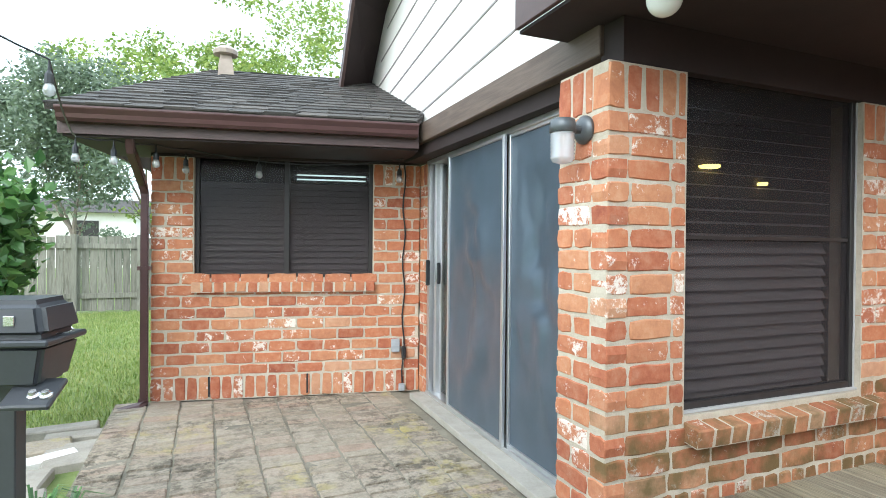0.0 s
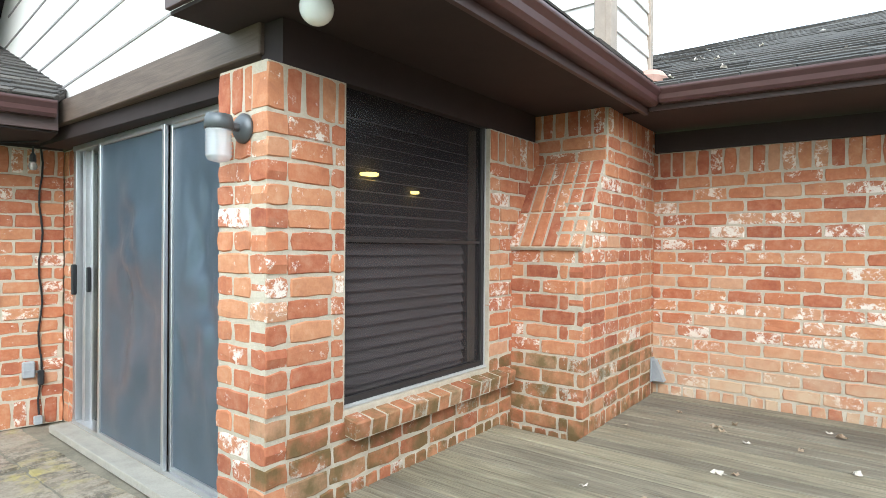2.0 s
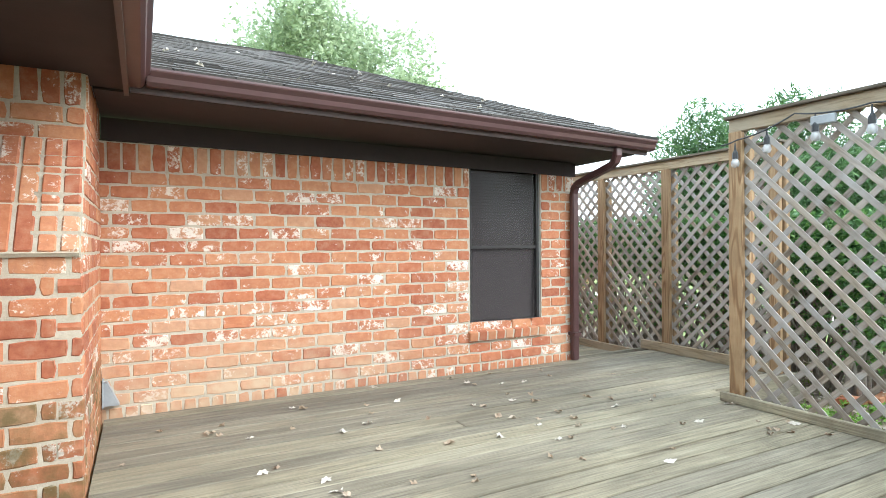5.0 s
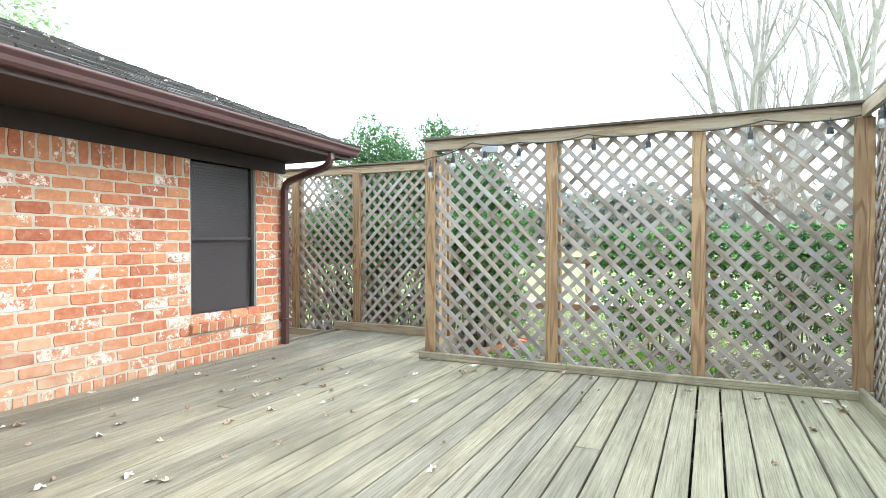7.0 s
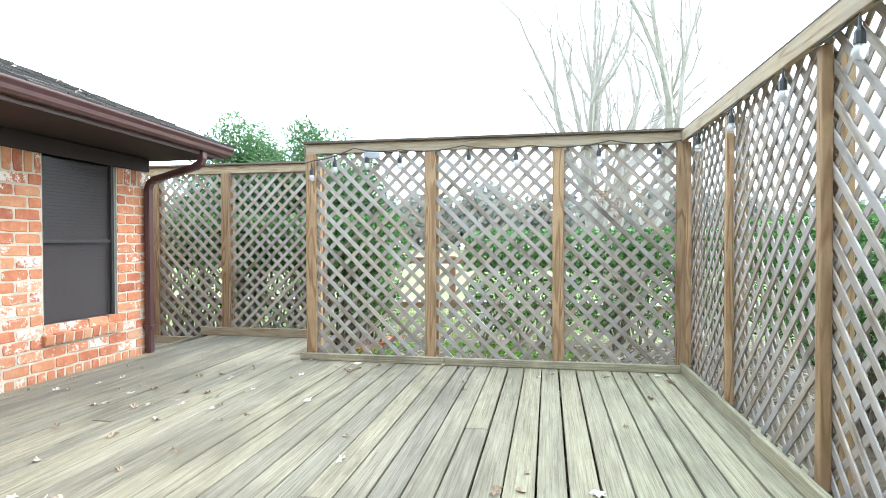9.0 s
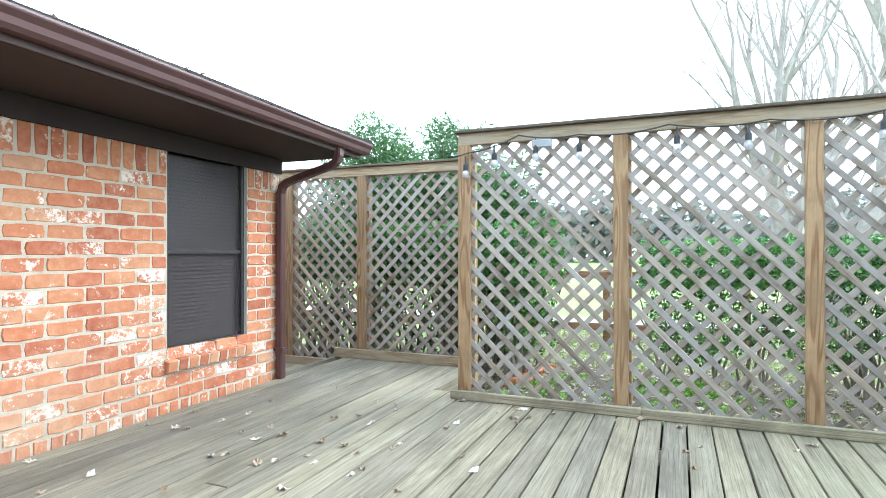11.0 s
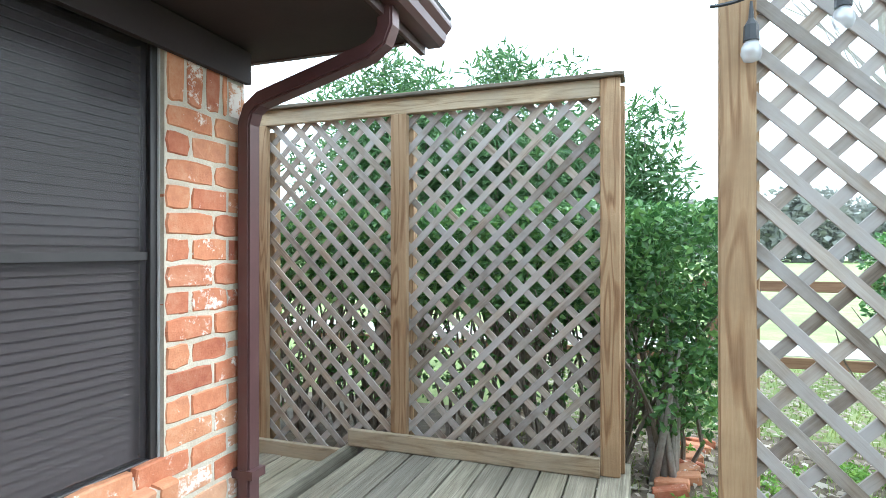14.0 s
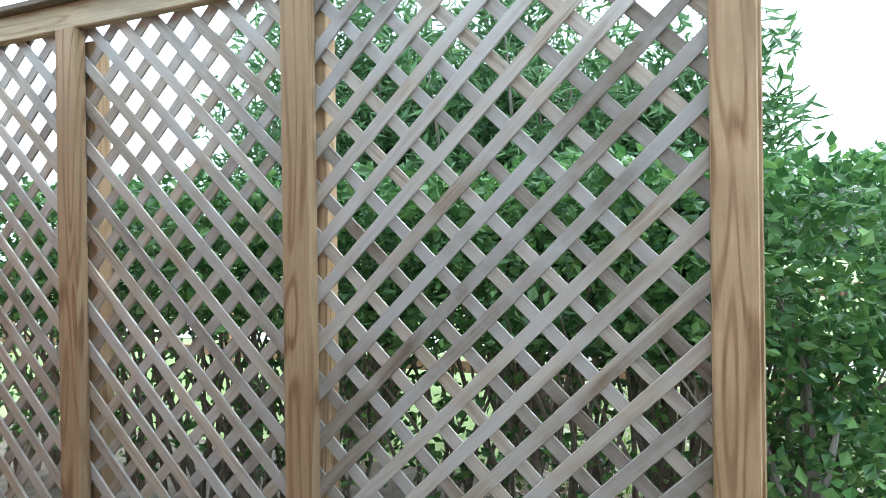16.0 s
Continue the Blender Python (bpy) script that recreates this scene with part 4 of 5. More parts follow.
sill_row("sill_large", 1.985, 1.55, 0, 1.425, 0.385, 14, BRICK_MOSS, "mossy row of sloping sill bricks under the large window", out=0.08)
sx, sy = back_xy(0.32, 0)
sill_row("sill_rear", sx, sy, ba, 1.56, 0.82, 17, BRICK_SILL, "row of sill bricks under the wide window", out=0.045, tilt=4)

door = thing("sliding_door", "aluminium sliding glass door with dark sun screens, slightly open", "door", pose(1.875, 4.30, 0, 0, 0, -92.0), kind="structure")
zb, zt = -0.165, 1.86
part("threshold", box(-0.05, -0.16, PATIO_Z, 2.15, 0.1, zb, 0.004), CONCRETE, door)
part("track", box(0, -0.03, zb, 2.12, 0.09, zb + 0.03, 0.002), ALUMINIUM, door)
part("head_frame", box(0, -0.03, zt - 0.035, 2.12, 0.09, zt, 0.002), ALUMINIUM, door)
for u in (0.0, 0.085):
    part("jamb", box(u, -0.025 + u * 0.4, zb + 0.03, u + 0.055, 0.09, zt - 0.035, 0.002), ALUMINIUM, door)
part("glass_leaf", box(0.14, 0.045, zb + 0.05, 0.50, 0.052, zt - 0.06), PANE, door)
part("leaf_stile", box(0.14, 0.04, zb + 0.03, 0.18, 0.06, zt - 0.035, 0.002), ALUMINIUM, door)
part("curtain", box(0.14, 0.10, zb + 0.02, 2.1, 0.13, zt), plain("beige_curtain", (0.38, 0.29, 0.22), 0.9), door)
part("jamb_back", box(-0.035, 0.092, zb, 0.16, 0.099, zt), VINYL, door)
part("door_pull", box(0.045, -0.055, 0.78, 0.068, -0.02, 1.0, 0.006), BLACK, door, "black pull handle")
part("door_pull", box(0.15, 0.01, 0.80, 0.17, 0.038, 0.98, 0.005), BLACK, door, "black pull handle")


def screen_sheet(u0, u1, z0, z1, y, seed):
    """A slack mesh sheet with shallow folds."""
    bm = bmesh.new()
    nu, nz = 18, 30
    grid = []
    for j in range(nz + 1):
        row = []
        for i in range(nu + 1):
            u, z = u0 + (u1 - u0) * i / nu, z0 + (z1 - z0) * j / nz
            edge = math.sin(math.pi * i / nu) * math.sin(math.pi * j / nz)
            d = noise.noise(Vector((u * 3.0 + seed, z * 2.2, seed * 1.7))) * 0.085 + noise.noise(Vector((u * 7 + z * 5, z * 5 - u * 4, seed))) * 0.034
            row.append(bm.verts.new((u, y + d * edge, z)))
        grid.append(row)
    for j in range(nz):
        for i in range(nu):
            bm.faces.new((grid[j][i], grid[j][i + 1], grid[j + 1][i + 1], grid[j + 1][i]))
    return bm


MESH_SCREEN = plain("sun_screen_mesh", (0.105, 0.137, 0.175), 0.30, 0.4, vary=0.12, bumps=0.2, grain=300)
for k, (a, b, yy) in enumerate(((0.54, 1.50, -0.035), (1.49, 2.17, 0.0))):
    sc = part("sun_screen", screen_sheet(a + 0.03, b - 0.025, zb + 0.05, zt - 0.05, yy, 3.0 + k * 5), MESH_SCREEN, door, "slack dark blue-grey sun screen", True)
    for q in ((a, zb + 0.03, a + 0.03, zt - 0.03), (b - 0.03, zb + 0.03, b, zt - 0.03), (a + 0.03, zb + 0.03, b - 0.03, zb + 0.055), (a + 0.03, zt - 0.055, b - 0.03, zt - 0.03)):
        part("screen_frame", box(q[0], yy - 0.014, q[1], q[2], yy + 0.010, q[3], 0.003), ALUMINIUM, sc)


# ---------------------------------------------------------------- downspouts, lamps, cords
def downspout(name, pts, label, w=0.075, d=0.06, straps=()):
    """A square metal pipe along points."""
    bm = bmesh.new()
    p = [Vector(q) for q in pts]
    rings = []
    for i, q in enumerate(p):
        dirv = (p[min(i + 1, len(p) - 1)] - p[max(i - 1, 0)]).normalized()
        a = Vector((0, 1, 0)) if abs(dirv.y) < 0.7 else Vector((0, 0, 1))
        a = (a - dirv * a.dot(dirv)).normalized()
        b = dirv.cross(a)
        rings.append([bm.verts.new(q + a * (sa * w / 2) + b * (sb * d / 2)) for sa, sb in ((-1, -1), (1, -1), (1, 1), (-1, 1))])
    for r0, r1 in zip(rings, rings[1:]):
        for k in range(4):
            bm.faces.new((r0[k], r0[(k + 1) % 4], r1[(k + 1) % 4], r1[k]))
    bm.faces.new(rings[0][::-1])
    bm.faces.new(rings[-1])
    bmesh.ops.recalc_face_normals(bm, faces=bm.faces)
    bmesh.ops.bevel(bm, geom=[e for e in bm.edges if e.calc_face_angle(0) > 0.9], offset=0.008, segments=2, affect="EDGES")
    ob = tagged(thing(name, label, "downspout"))
    part("pipe", bm, GUTTER, ob)
    for z in straps:
        part("strap", box(pts[-1][0] - w * 0.7, pts[-1][1] - w * 0.56, z, pts[-1][0] + w * 0.7, pts[-1][1] + w * 0.56, z + 0.035), GUTTER, ob)
    return ob


downspout("downspout", [(4.135, -3.03, 2.07), (4.135, -3.03, 1.985), (4.155, -3.032, 1.935), (4.21, -3.037, 1.90), (4.72, -3.088, 1.785), (4.775, -3.094, 1.75), (4.797, -3.095, 1.69), (4.797, -3.095, 1.60), (4.797, -3.095, 0.0)], "brown square metal downspout at the house corner", straps=(0.25,))
q = [back_pt(0.02, -0.60, 1.97), back_pt(0.02, -0.60, 1.90), back_pt(0.01, -0.54, 1.82), back_pt(-0.03, -0.12, 1.62), back_pt(-0.03, -0.05, 1.54), back_pt(-0.03, -0.05, 1.3), back_pt(-0.03, -0.05, -0.24)]
downspout("downspout", [tuple(v) for v in q], "brown square metal downspout at the rear corner", straps=(0.9,))
foot = tagged(thing("splash_elbow", "brown ribbed downspout elbow pointing at the lawn", "downspout"))
part("elbow", tube([back_pt(-0.03, -0.06, -0.18), back_pt(-0.05, -0.09, -0.235), back_pt(-0.22, -0.16, -0.265)], [0.045, 0.05, 0.05], 8), GUTTER, foot)

jar = thing("wall_lantern", "grey wall lamp with a ribbed glass jar on the pier", "wall lamp", pose(1.56, 1.70, 1.63))
part("back_plate", lathe([(0.062, 0.0), (0.062, 0.012), (0.045, 0.028), (0.02, 0.03)], 20, Matrix.Rotation(radians(-90), 4, "Y")), plain("grey_lamp_metal", (0.13, 0.14, 0.15), 0.45, 0.5), jar, smooth=True)
part("arm", tube([(-0.02, 0, 0), (-0.07, 0, 0.0), (-0.10, 0, -0.005)], 0.018, 10), bpy.data.materials["grey_lamp_metal"], jar)
part("cap", lathe([(0.02, 0.05), (0.05, 0.045), (0.056, 0.02), (0.056, -0.01), (0.05, -0.012)], 20, Matrix.Translation((-0.115, 0, -0.01))), bpy.data.materials["grey_lamp_metal"], jar, smooth=True)
prof = [(0.048, -0.012)]
for k in range(7):
    prof += [(0.052, -0.02 - k * 0.016), (0.047, -0.028 - k * 0.016)]
prof += [(0.040, -0.135), (0.015, -0.142)]
part("jar", lathe(prof, 20, Matrix.Translation((-0.115, 0, -0.01))), BULB, jar, "ribbed clear glass jar", True)

globe = thing("globe_light", "round opal glass ceiling light under the eave", "ceiling lamp", pose(1.56, 1.25, 2.085))
part("base", lathe([(0.045, 0.0), (0.045, -0.012), (0.037, -0.018)], 20), TRIM, globe)
part("globe", lathe([(0.035, -0.012)] + [(0.063 * math.sin(a * math.pi / 12), -0.07 + 0.063 * math.cos(a * math.pi / 12)) for a in range(3, 12)] + [(0.004, -0.133)], 24), OPAL, globe, smooth=True)


def string_bulb(thing_ob, place, drop=0.05, size=1.0):
    """A socket with a clear bulb on a short lead."""
    x, y, z = place
    s = part("socket", tube([(x, y, z), (x, y, z - drop), (x, y, z - drop - 0.02), (x, y, z - drop - 0.065 * size)], [0.004, 0.008, 0.02 * size, 0.022 * size], 8), BLACK, thing_ob)
    part("bulb", lathe([(0.016 * size, 0), (0.026 * size, -0.02 * size), (0.029 * size, -0.04 * size), (0.022 * size, -0.058 * size), (0.006 * size, -0.064 * size)], 12,
                       Matrix.Translation((x, y, z - drop - 0.063 * size))), BULB, s, smooth=True)


def string_light(points, bulbs, label):
    ob = thing("string_light", label, "string light")
    curve = []
    for a, b in zip(points, points[1:]):
        a, b = Vector(a), Vector(b)
        n = 8
        sag = (b - a).length * 0.05
        curve += [a.lerp(b, i / n) - Vector((0, 0, sag * 4 * (i / n) * (1 - i / n))) for i in range(n)]
    curve.append(Vector(points[-1]))
    part("cable", tube(curve, 0.0055, 5), BLACK, ob)
    for p in bulbs:
        string_bulb(ob, p)
    return ob


string_light([(-1.6, 2.6, 2.55), (-0.66, 3.05, 2.035), tuple(back_pt(-0.30, -0.70, 1.875)), tuple(back_pt(-0.08, -0.62, 1.875)), tuple(back_pt(0.16, -0.45, 1.885)), tuple(back_pt(0.35, -0.3, 1.88)), tuple(back_pt(2.1, -0.25, 1.88))],
             [(-0.66, 3.05, 2.03), tuple(back_pt(-0.30, -0.70, 1.87)), tuple(back_pt(-0.08, -0.62, 1.87)), tuple(back_pt(0.16, -0.45, 1.88)), tuple(back_pt(0.30, -0.12, 1.88)), tuple(back_pt(2.08, -0.12, 1.86)), tuple(back_pt(0.88, -0.12, 1.86))],
             "black string of clear bulbs hung along the rear eave")
string_light([(3.08, -3.02, 1.90), (2.96, -3.02, 1.92), (2.55, -3.03, 2.03), (2.1, -3.03, 2.0), (1.5, -3.03, 2.02), (0.9, -3.03, 2.0), (0.2, -3.03, 2.02), (-0.38, -3.02, 2.0)],
             [(2.97, -3.02, 1.90), (2.74, -3.03, 1.97), (2.42, -3.03, 2.0), (2.1, -3.03, 1.99), (1.45, -3.03, 2.0), (1.02, -3.03, 1.99), (0.3, -3.03, 2.0), (-0.2, -3.03, 2.0)],
             "black string of clear bulbs along the fence top")
string_light([(-0.40, -3.0, 2.0), (-0.40, -2.2, 2.03), (-0.40, -1.5, 2.0), (-0.40, -0.85, 2.03), (-0.40, -0.2, 2.0), (-0.40, 0.4, 2.02)],
             [(-0.40, -2.55, 2.0), (-0.40, -1.75, 2.0), (-0.40, -0.95, 2.0), (-0.40, -0.25, 1.99), (-0.40, 0.3, 2.0)], "black string of clear bulbs along the side fence")
box_l = tagged(part("junction_box", box(2.30, -3.055, 1.925, 2.45, -3.02, 1.985, 0.006), GREY_BOX), "small grey junction box under the fence rail", "box")

cord = thing("power_cord", "black cord with a plug hanging down the rear wall", "cable")
cp = [back_pt(2.14 + 0.012 * math.sin(k * 1.3), -0.012, 1.86 - k * 0.105) for k in range(20)]
part("cable", tube([tuple(v) for v in cp], 0.007, 6), BLACK, cord)
part("switch_box", box(2.125, -0.045, 0.09, 2.165, 0.0, 0.20, 0.008, MB), BLACK, cord, "black inline switch box")
part("plug", box(2.10, -0.06, -0.20, 2.155, -0.005, -0.14, 0.006, MB), GREY_BOX, cord, "grey plug at the cord's end")
outlet = thing("outlet_box", "grey covered power outlet on the rear wall", "outlet")
part("box", box(2.03, -0.035, 0.15, 2.11, 0.01, 0.27, 0.008, MB), GREY_BOX, outlet)
part("cover", box(2.035, -0.043, 0.155, 2.105, -0.036, 0.21, 0.003, MB), GREY_BOX, outlet)
for u in (0.46, 1.28):
    weep = tagged(part("weep_hole", box(u, -0.004, -0.19, u + 0.014, 0.01, -0.02, 0.0, MB), BLACK), "dark weep slot at the foot of the rear wall", "vent", "weep slots")
vent = thing("corner_vent", "grey metal dryer hood low in the wall corner", "vent", pose(4.77, 1.035, 0.10))
part("hood", prism([(-0.10, 0.0), (0.0, 0.0), (0.0, 0.16), (-0.03, 0.16)], 0.11, "X"), GREY_BOX, vent)
part("flange", box(-0.01, -0.008, -0.01, 0.068, 0.0, 0.18), GREY_BOX, vent)

rvent = thing("roof_vent", "pale metal vent box on the rear roof", "roof vent", Matrix.Translation(back_pt(0.42, 1.05, 2.86)))
part("collar", lathe([(0.12, -0.1), (0.10, 0.08), (0.085, 0.16), (0.08, 0.2)], 4, pose(0, 0, 0, 0, 0, 45)), TAN, rvent)
part("hood", lathe([(0.09, 0.2), (0.12, 0.21), (0.125, 0.25), (0.06, 0.30), (0.02, 0.31)], 12), TAN, rvent)

# ---------------------------------------------------------------- barbecue on its post
grill = thing("barbecue_grill", "black enamelled barbecue on a square post beside the patio", "grill", pose(-0.755, 2.82, 0, 0, 0, -14))
part("post", box(-0.045, -0.045, GROUND_Z - 0.05, 0.045, 0.045, 0.50, 0.006), GRILL_PAINT, grill)


def tapered(x0, y0, x1, y1, z0, z1, flare, bevel=0.02):
    bm = box(x0, y0, z0, x1, y1, z1)
    mz = (z0 + z1) / 2
    cx, cy = (x0 + x1) / 2, (y0 + y1) / 2
    for v in bm.verts:
        k = flare if v.co.z > mz else 1.0
        v.co.x, v.co.y = cx + (v.co.x - cx) * k, cy + (v.co.y - cy) * k
    bmesh.ops.bevel(bm, geom=list(bm.edges), offset=bevel, segments=3, affect="EDGES")
    return bm


part("firebox", tapered(-0.20, -0.14, 0.18, 0.14, 0.49, 0.68, 1.2), GRILL_PAINT, grill, smooth=False)
part("rim", box(-0.262, -0.185, 0.675, 0.242, 0.185, 0.705, 0.008), GRILL_PAINT, grill)
part("lid", tapered(-0.25, -0.175, 0.232, 0.175, 0.705, 0.875, 0.86, 0.035), GRILL_PAINT, grill)
part("gauge", box(0.06, -0.172, 0.765, 0.105, -0.160, 0.81, 0.003), CHROME, grill, "bright square heat gauge")
part("lid_knob", tube([(0.21, -0.04, 0.715), (0.27, -0.05, 0.722), (0.285, -0.05, 0.735), (0.275, -0.05, 0.745)], 0.004, 6), CHROME, grill)
panel = part("control_panel", box(-0.05, -0.19, -0.015, 0.15, 0.0, 0.015, 0.008, pose(0.12, -0.06, 0.51, 26, 0, 0)), GRILL_PAINT, grill)
for u in (0.10, 0.15):
    part("knob", lathe([(0.026, 0), (0.026, 0.012), (0.018, 0.018), (0.014, 0.03), (0.004, 0.031)], 14, pose(0.12, -0.06, 0.51, 26, 0, 0) @ pose(u - 0.03, -0.13, 0.015)), CHROME, panel, "chrome burner knob")


# ---------------------------------------------------------------- plants
def leaf_cloud(name, blobs, count, size, material, parent=None, long=1.8, label="", droop=0.2, shell=0.55):
    """Many small folded leaves spread through ellipsoids (x, y, z, rx, ry, rz); square: an optional seventh value keeps a clipped top."""
    rng = random.Random(len(name) * 7919 + count)
    vol = [b[3] * b[4] * b[5] for b in blobs]
    verts, faces = [], []
    for b in rng.choices(blobs, vol, k=count):
        while True:
            p = Vector([rng.uniform(-1, 1) for _ in range(3)])
            if len(b) > 6:
                if max(abs(p.x), abs(p.y), abs(p.z)) > shell + 0.2 * rng.random() or rng.random() < 0.25:
                    break
            elif p.length <= 1 and (p.length > shell or rng.random() < 0.3):
                break
        c = Vector((b[0] + p.x * b[3], b[1] + p.y * b[4], b[2] + p.z * b[5]))
        c += Vector((noise.noise(c * 2.1), noise.noise(c * 2.1 + Vector((9, 3, 1))), noise.noise(c * 2.1 + Vector((4, 7, 2))))) * min(b[3], b[4], b[5]) * 0.22
        d = Vector((rng.gauss(0, 1), rng.gauss(0, 1), rng.gauss(0.15, 0.7) - droop)).normalized()
        s = d.cross(Vector((rng.gauss(0, 1), rng.gauss(0, 1), rng.gauss(0, 1)))).normalized()
        n = d.cross(s)
        w, ln = size * rng.uniform(0.6, 1.2), size * long * rng.uniform(0.6, 1.2)
        i = len(verts)
        verts += [c, c + d * ln * 0.5 + s * w * 0.5 + n * w * 0.15, c + d * ln, c + d * ln * 0.5 - s * w * 0.5 + n * w * 0.15]
        faces += [(i, i + 1, i + 2), (i, i + 2, i + 3)]
    me = bpy.data.meshes.new(name)
    me.from_pydata([tuple(v) for v in verts], [], faces)
    me.materials.append(material)
    ob = new(name, me)
    if parent is not None:
        ob.parent = parent
    if label:
        ob["label"] = label
    return ob


def branches(bm, start, direction, length, radius, depth, rng, tips, spread=0.5, up=0.15, sides=6, keep=0.0):
    """Limbs that fork and taper."""
    p, d = Vector(start), Vector(direction).normalized()
    pts, radii = [p.copy()], [radius]
    for i in range(4):
        d = (d + Vector((rng.gauss(0, 0.10), rng.gauss(0, 0.10), rng.gauss(up * 0.3, 0.06)))).normalized()
        p = p + d * length / 4
        pts.append(p.copy())
        radii.append(radius * (1 - 0.13 * (i + 1)))
    tube(pts, radii, sides, bm)
    if depth == 0:
        tips.append(p.copy())
        return
    for _ in range(rng.choice((2, 3))):
        nd = (d + Vector((rng.gauss(0, spread), rng.gauss(0, spread), rng.gauss(up, spread * 0.5)))).normalized()
        branches(bm, p, nd, length * rng.uniform(0.62, 0.85), radii[-1] * rng.uniform(0.55 + keep, 0.8 + keep), depth - 1, rng, tips, spread, up, max(3, sides - 1), keep)
    if depth > 1:
        k = pts[2]
        nd = (d + Vector((rng.gauss(0, spread * 1.4), rng.gauss(0, spread * 1.4), 0.1))).normalized()
        branches(bm, k, nd, length * 0.6, radii[2] * 0.5, depth - 2, rng, tips, spread, up, 4, keep)


def tree(place, height, label, bark, leaf=None, leaves=0, leaf_size=0.1, clump=0.8, depth=4, trunk_r=0.16, seed=1, spread=0.45, stems=1, name="tree", first=0.30, keep=0.0):
    rng = random.Random(seed)
    t = thing(name, label, "tree", Matrix.Translation(place))
    tips = []
    for s in range(stems):
        bm = bmesh.new()
        lean = Vector((rng.gauss(0, 0.12), rng.gauss(0, 0.12), 1)) if stems == 1 else Vector((math.cos(s * 2.3) * 0.3, math.sin(s * 2.3) * 0.3, 1))
        branches(bm, (0.12 * s, 0.05 * s, -0.1), lean, height * first, trunk_r, depth, rng, tips, spread, keep=keep)
        part("trunk", bm, bark, t)
    if leaf:
        blobs = [(p.x, p.y, p.z, clump * rng.uniform(0.6, 1.2), clump * rng.uniform(0.6, 1.2), clump * rng.uniform(0.45, 0.9)) for p in tips]
        leaf_cloud("crown", blobs, leaves, leaf_size, leaf, t, shell=0.2)
    return t


def hedge(x0, x1, y0, y1, z1, label, leaves, seed, stems=24, low=0.1, leaf=HEDGE_LEAF, size=0.037, thin=2):
    rng = random.Random(seed)
    h = thing("hedge", label, "hedge")
    bm = bmesh.new()
    for k in range(stems):
        x, y = rng.uniform(x0 + 0.3, x1 - 0.1), rng.uniform((y0 * 2 + y1) / 3, (y0 + y1 * 2) / 3)
        for _ in range(4):
            p = Vector((x, y, GROUND_Z - 0.05))
            d = Vector((rng.gauss(0, 0.13), rng.gauss(0, 0.13), 1))
            pts = [p]
            for s in range(5):
                d = (d + Vector((rng.gauss(0, 0.17), rng.gauss(0, 0.17), 0.08))).normalized()
                pts.append(pts[-1] + d * (z1 - GROUND_Z) * 0.16)
            tube(pts, [0.016, 0.014, 0.012, 0.009, 0.006, 0.003], 4, bm)
    part("branchwork", bm, BARK, h)
    zc, zh = (z1 + 0.78) / 2, (z1 - 0.78) / 2
    blobs = []
    n = max(2, int((x1 - x0) / 0.9))
    for k in range(n):
        a, b = x0 + (x1 - x0) * k / n, x0 + (x1 - x0) * (k + 1) / n
        blobs.append(((a + b) / 2, (y0 + y1) / 2, zc + rng.uniform(-0.02, 0.02), (b - a) / 2 * 1.08, (y1 - y0) / 2, zh, 1))
    leaf_cloud("foliage", blobs, leaves, size, leaf, h, 1.5, "glossy green clipped leaves", shell=0.62)
    low_blobs = [(b[0], b[1], low + 0.30, b[3], b[4] * 0.95, 0.48) for b in blobs]
    leaf_cloud("low_foliage", low_blobs, leaves // thin, size * 0.95, leaf, h, 1.5)
    return h


end_hedge = hedge(2.70, 7.6, -5.75, -4.72, 1.50, "clipped green hedge with bare stems below, behind the landing fence", 30000, 5, 46, thin=7, size=0.04)
leaf_cloud("end_foliage", [(3.0, -5.2, 0.62, 0.34, 0.46, 0.36), (2.95, -5.15, 0.25, 0.28, 0.40, 0.30), (3.1, -4.95, 0.45, 0.26, 0.28, 0.42)], 1500, 0.042, HEDGE_LEAF, end_hedge, 1.5, shell=0.3)
hedge(-3.6, 1.78, -6.0, -5.0, 1.27, "clipped green hedge with sparse lower stems behind the deck fence", 30000, 6, 40)
hedge(-2.3, -1.35, -4.6, 1.2, 1.38, "green hedge beside the west fence", 30000, 7, 20)


rg = random.Random(8)
for k in range(8):
    a, r = k * 0.8, rg.uniform(0.04, 0.12)
    foot = Vector((3.14 + r * math.cos(a), -5.02 + r * math.sin(a), GROUND_Z - 0.03))
    tip = foot + Vector((rg.uniform(-0.28, 0.22), rg.uniform(-0.2, 0.2), rg.uniform(0.8, 1.2)))
    mid = foot.lerp(tip, 0.45) + Vector((rg.uniform(-0.06, 0.06), rg.uniform(-0.06, 0.06), 0))
    part("stem", tube([foot, mid, tip], [0.03, 0.02, 0.006], 6), PALE_BARK, end_hedge, "pale stout stem", True)


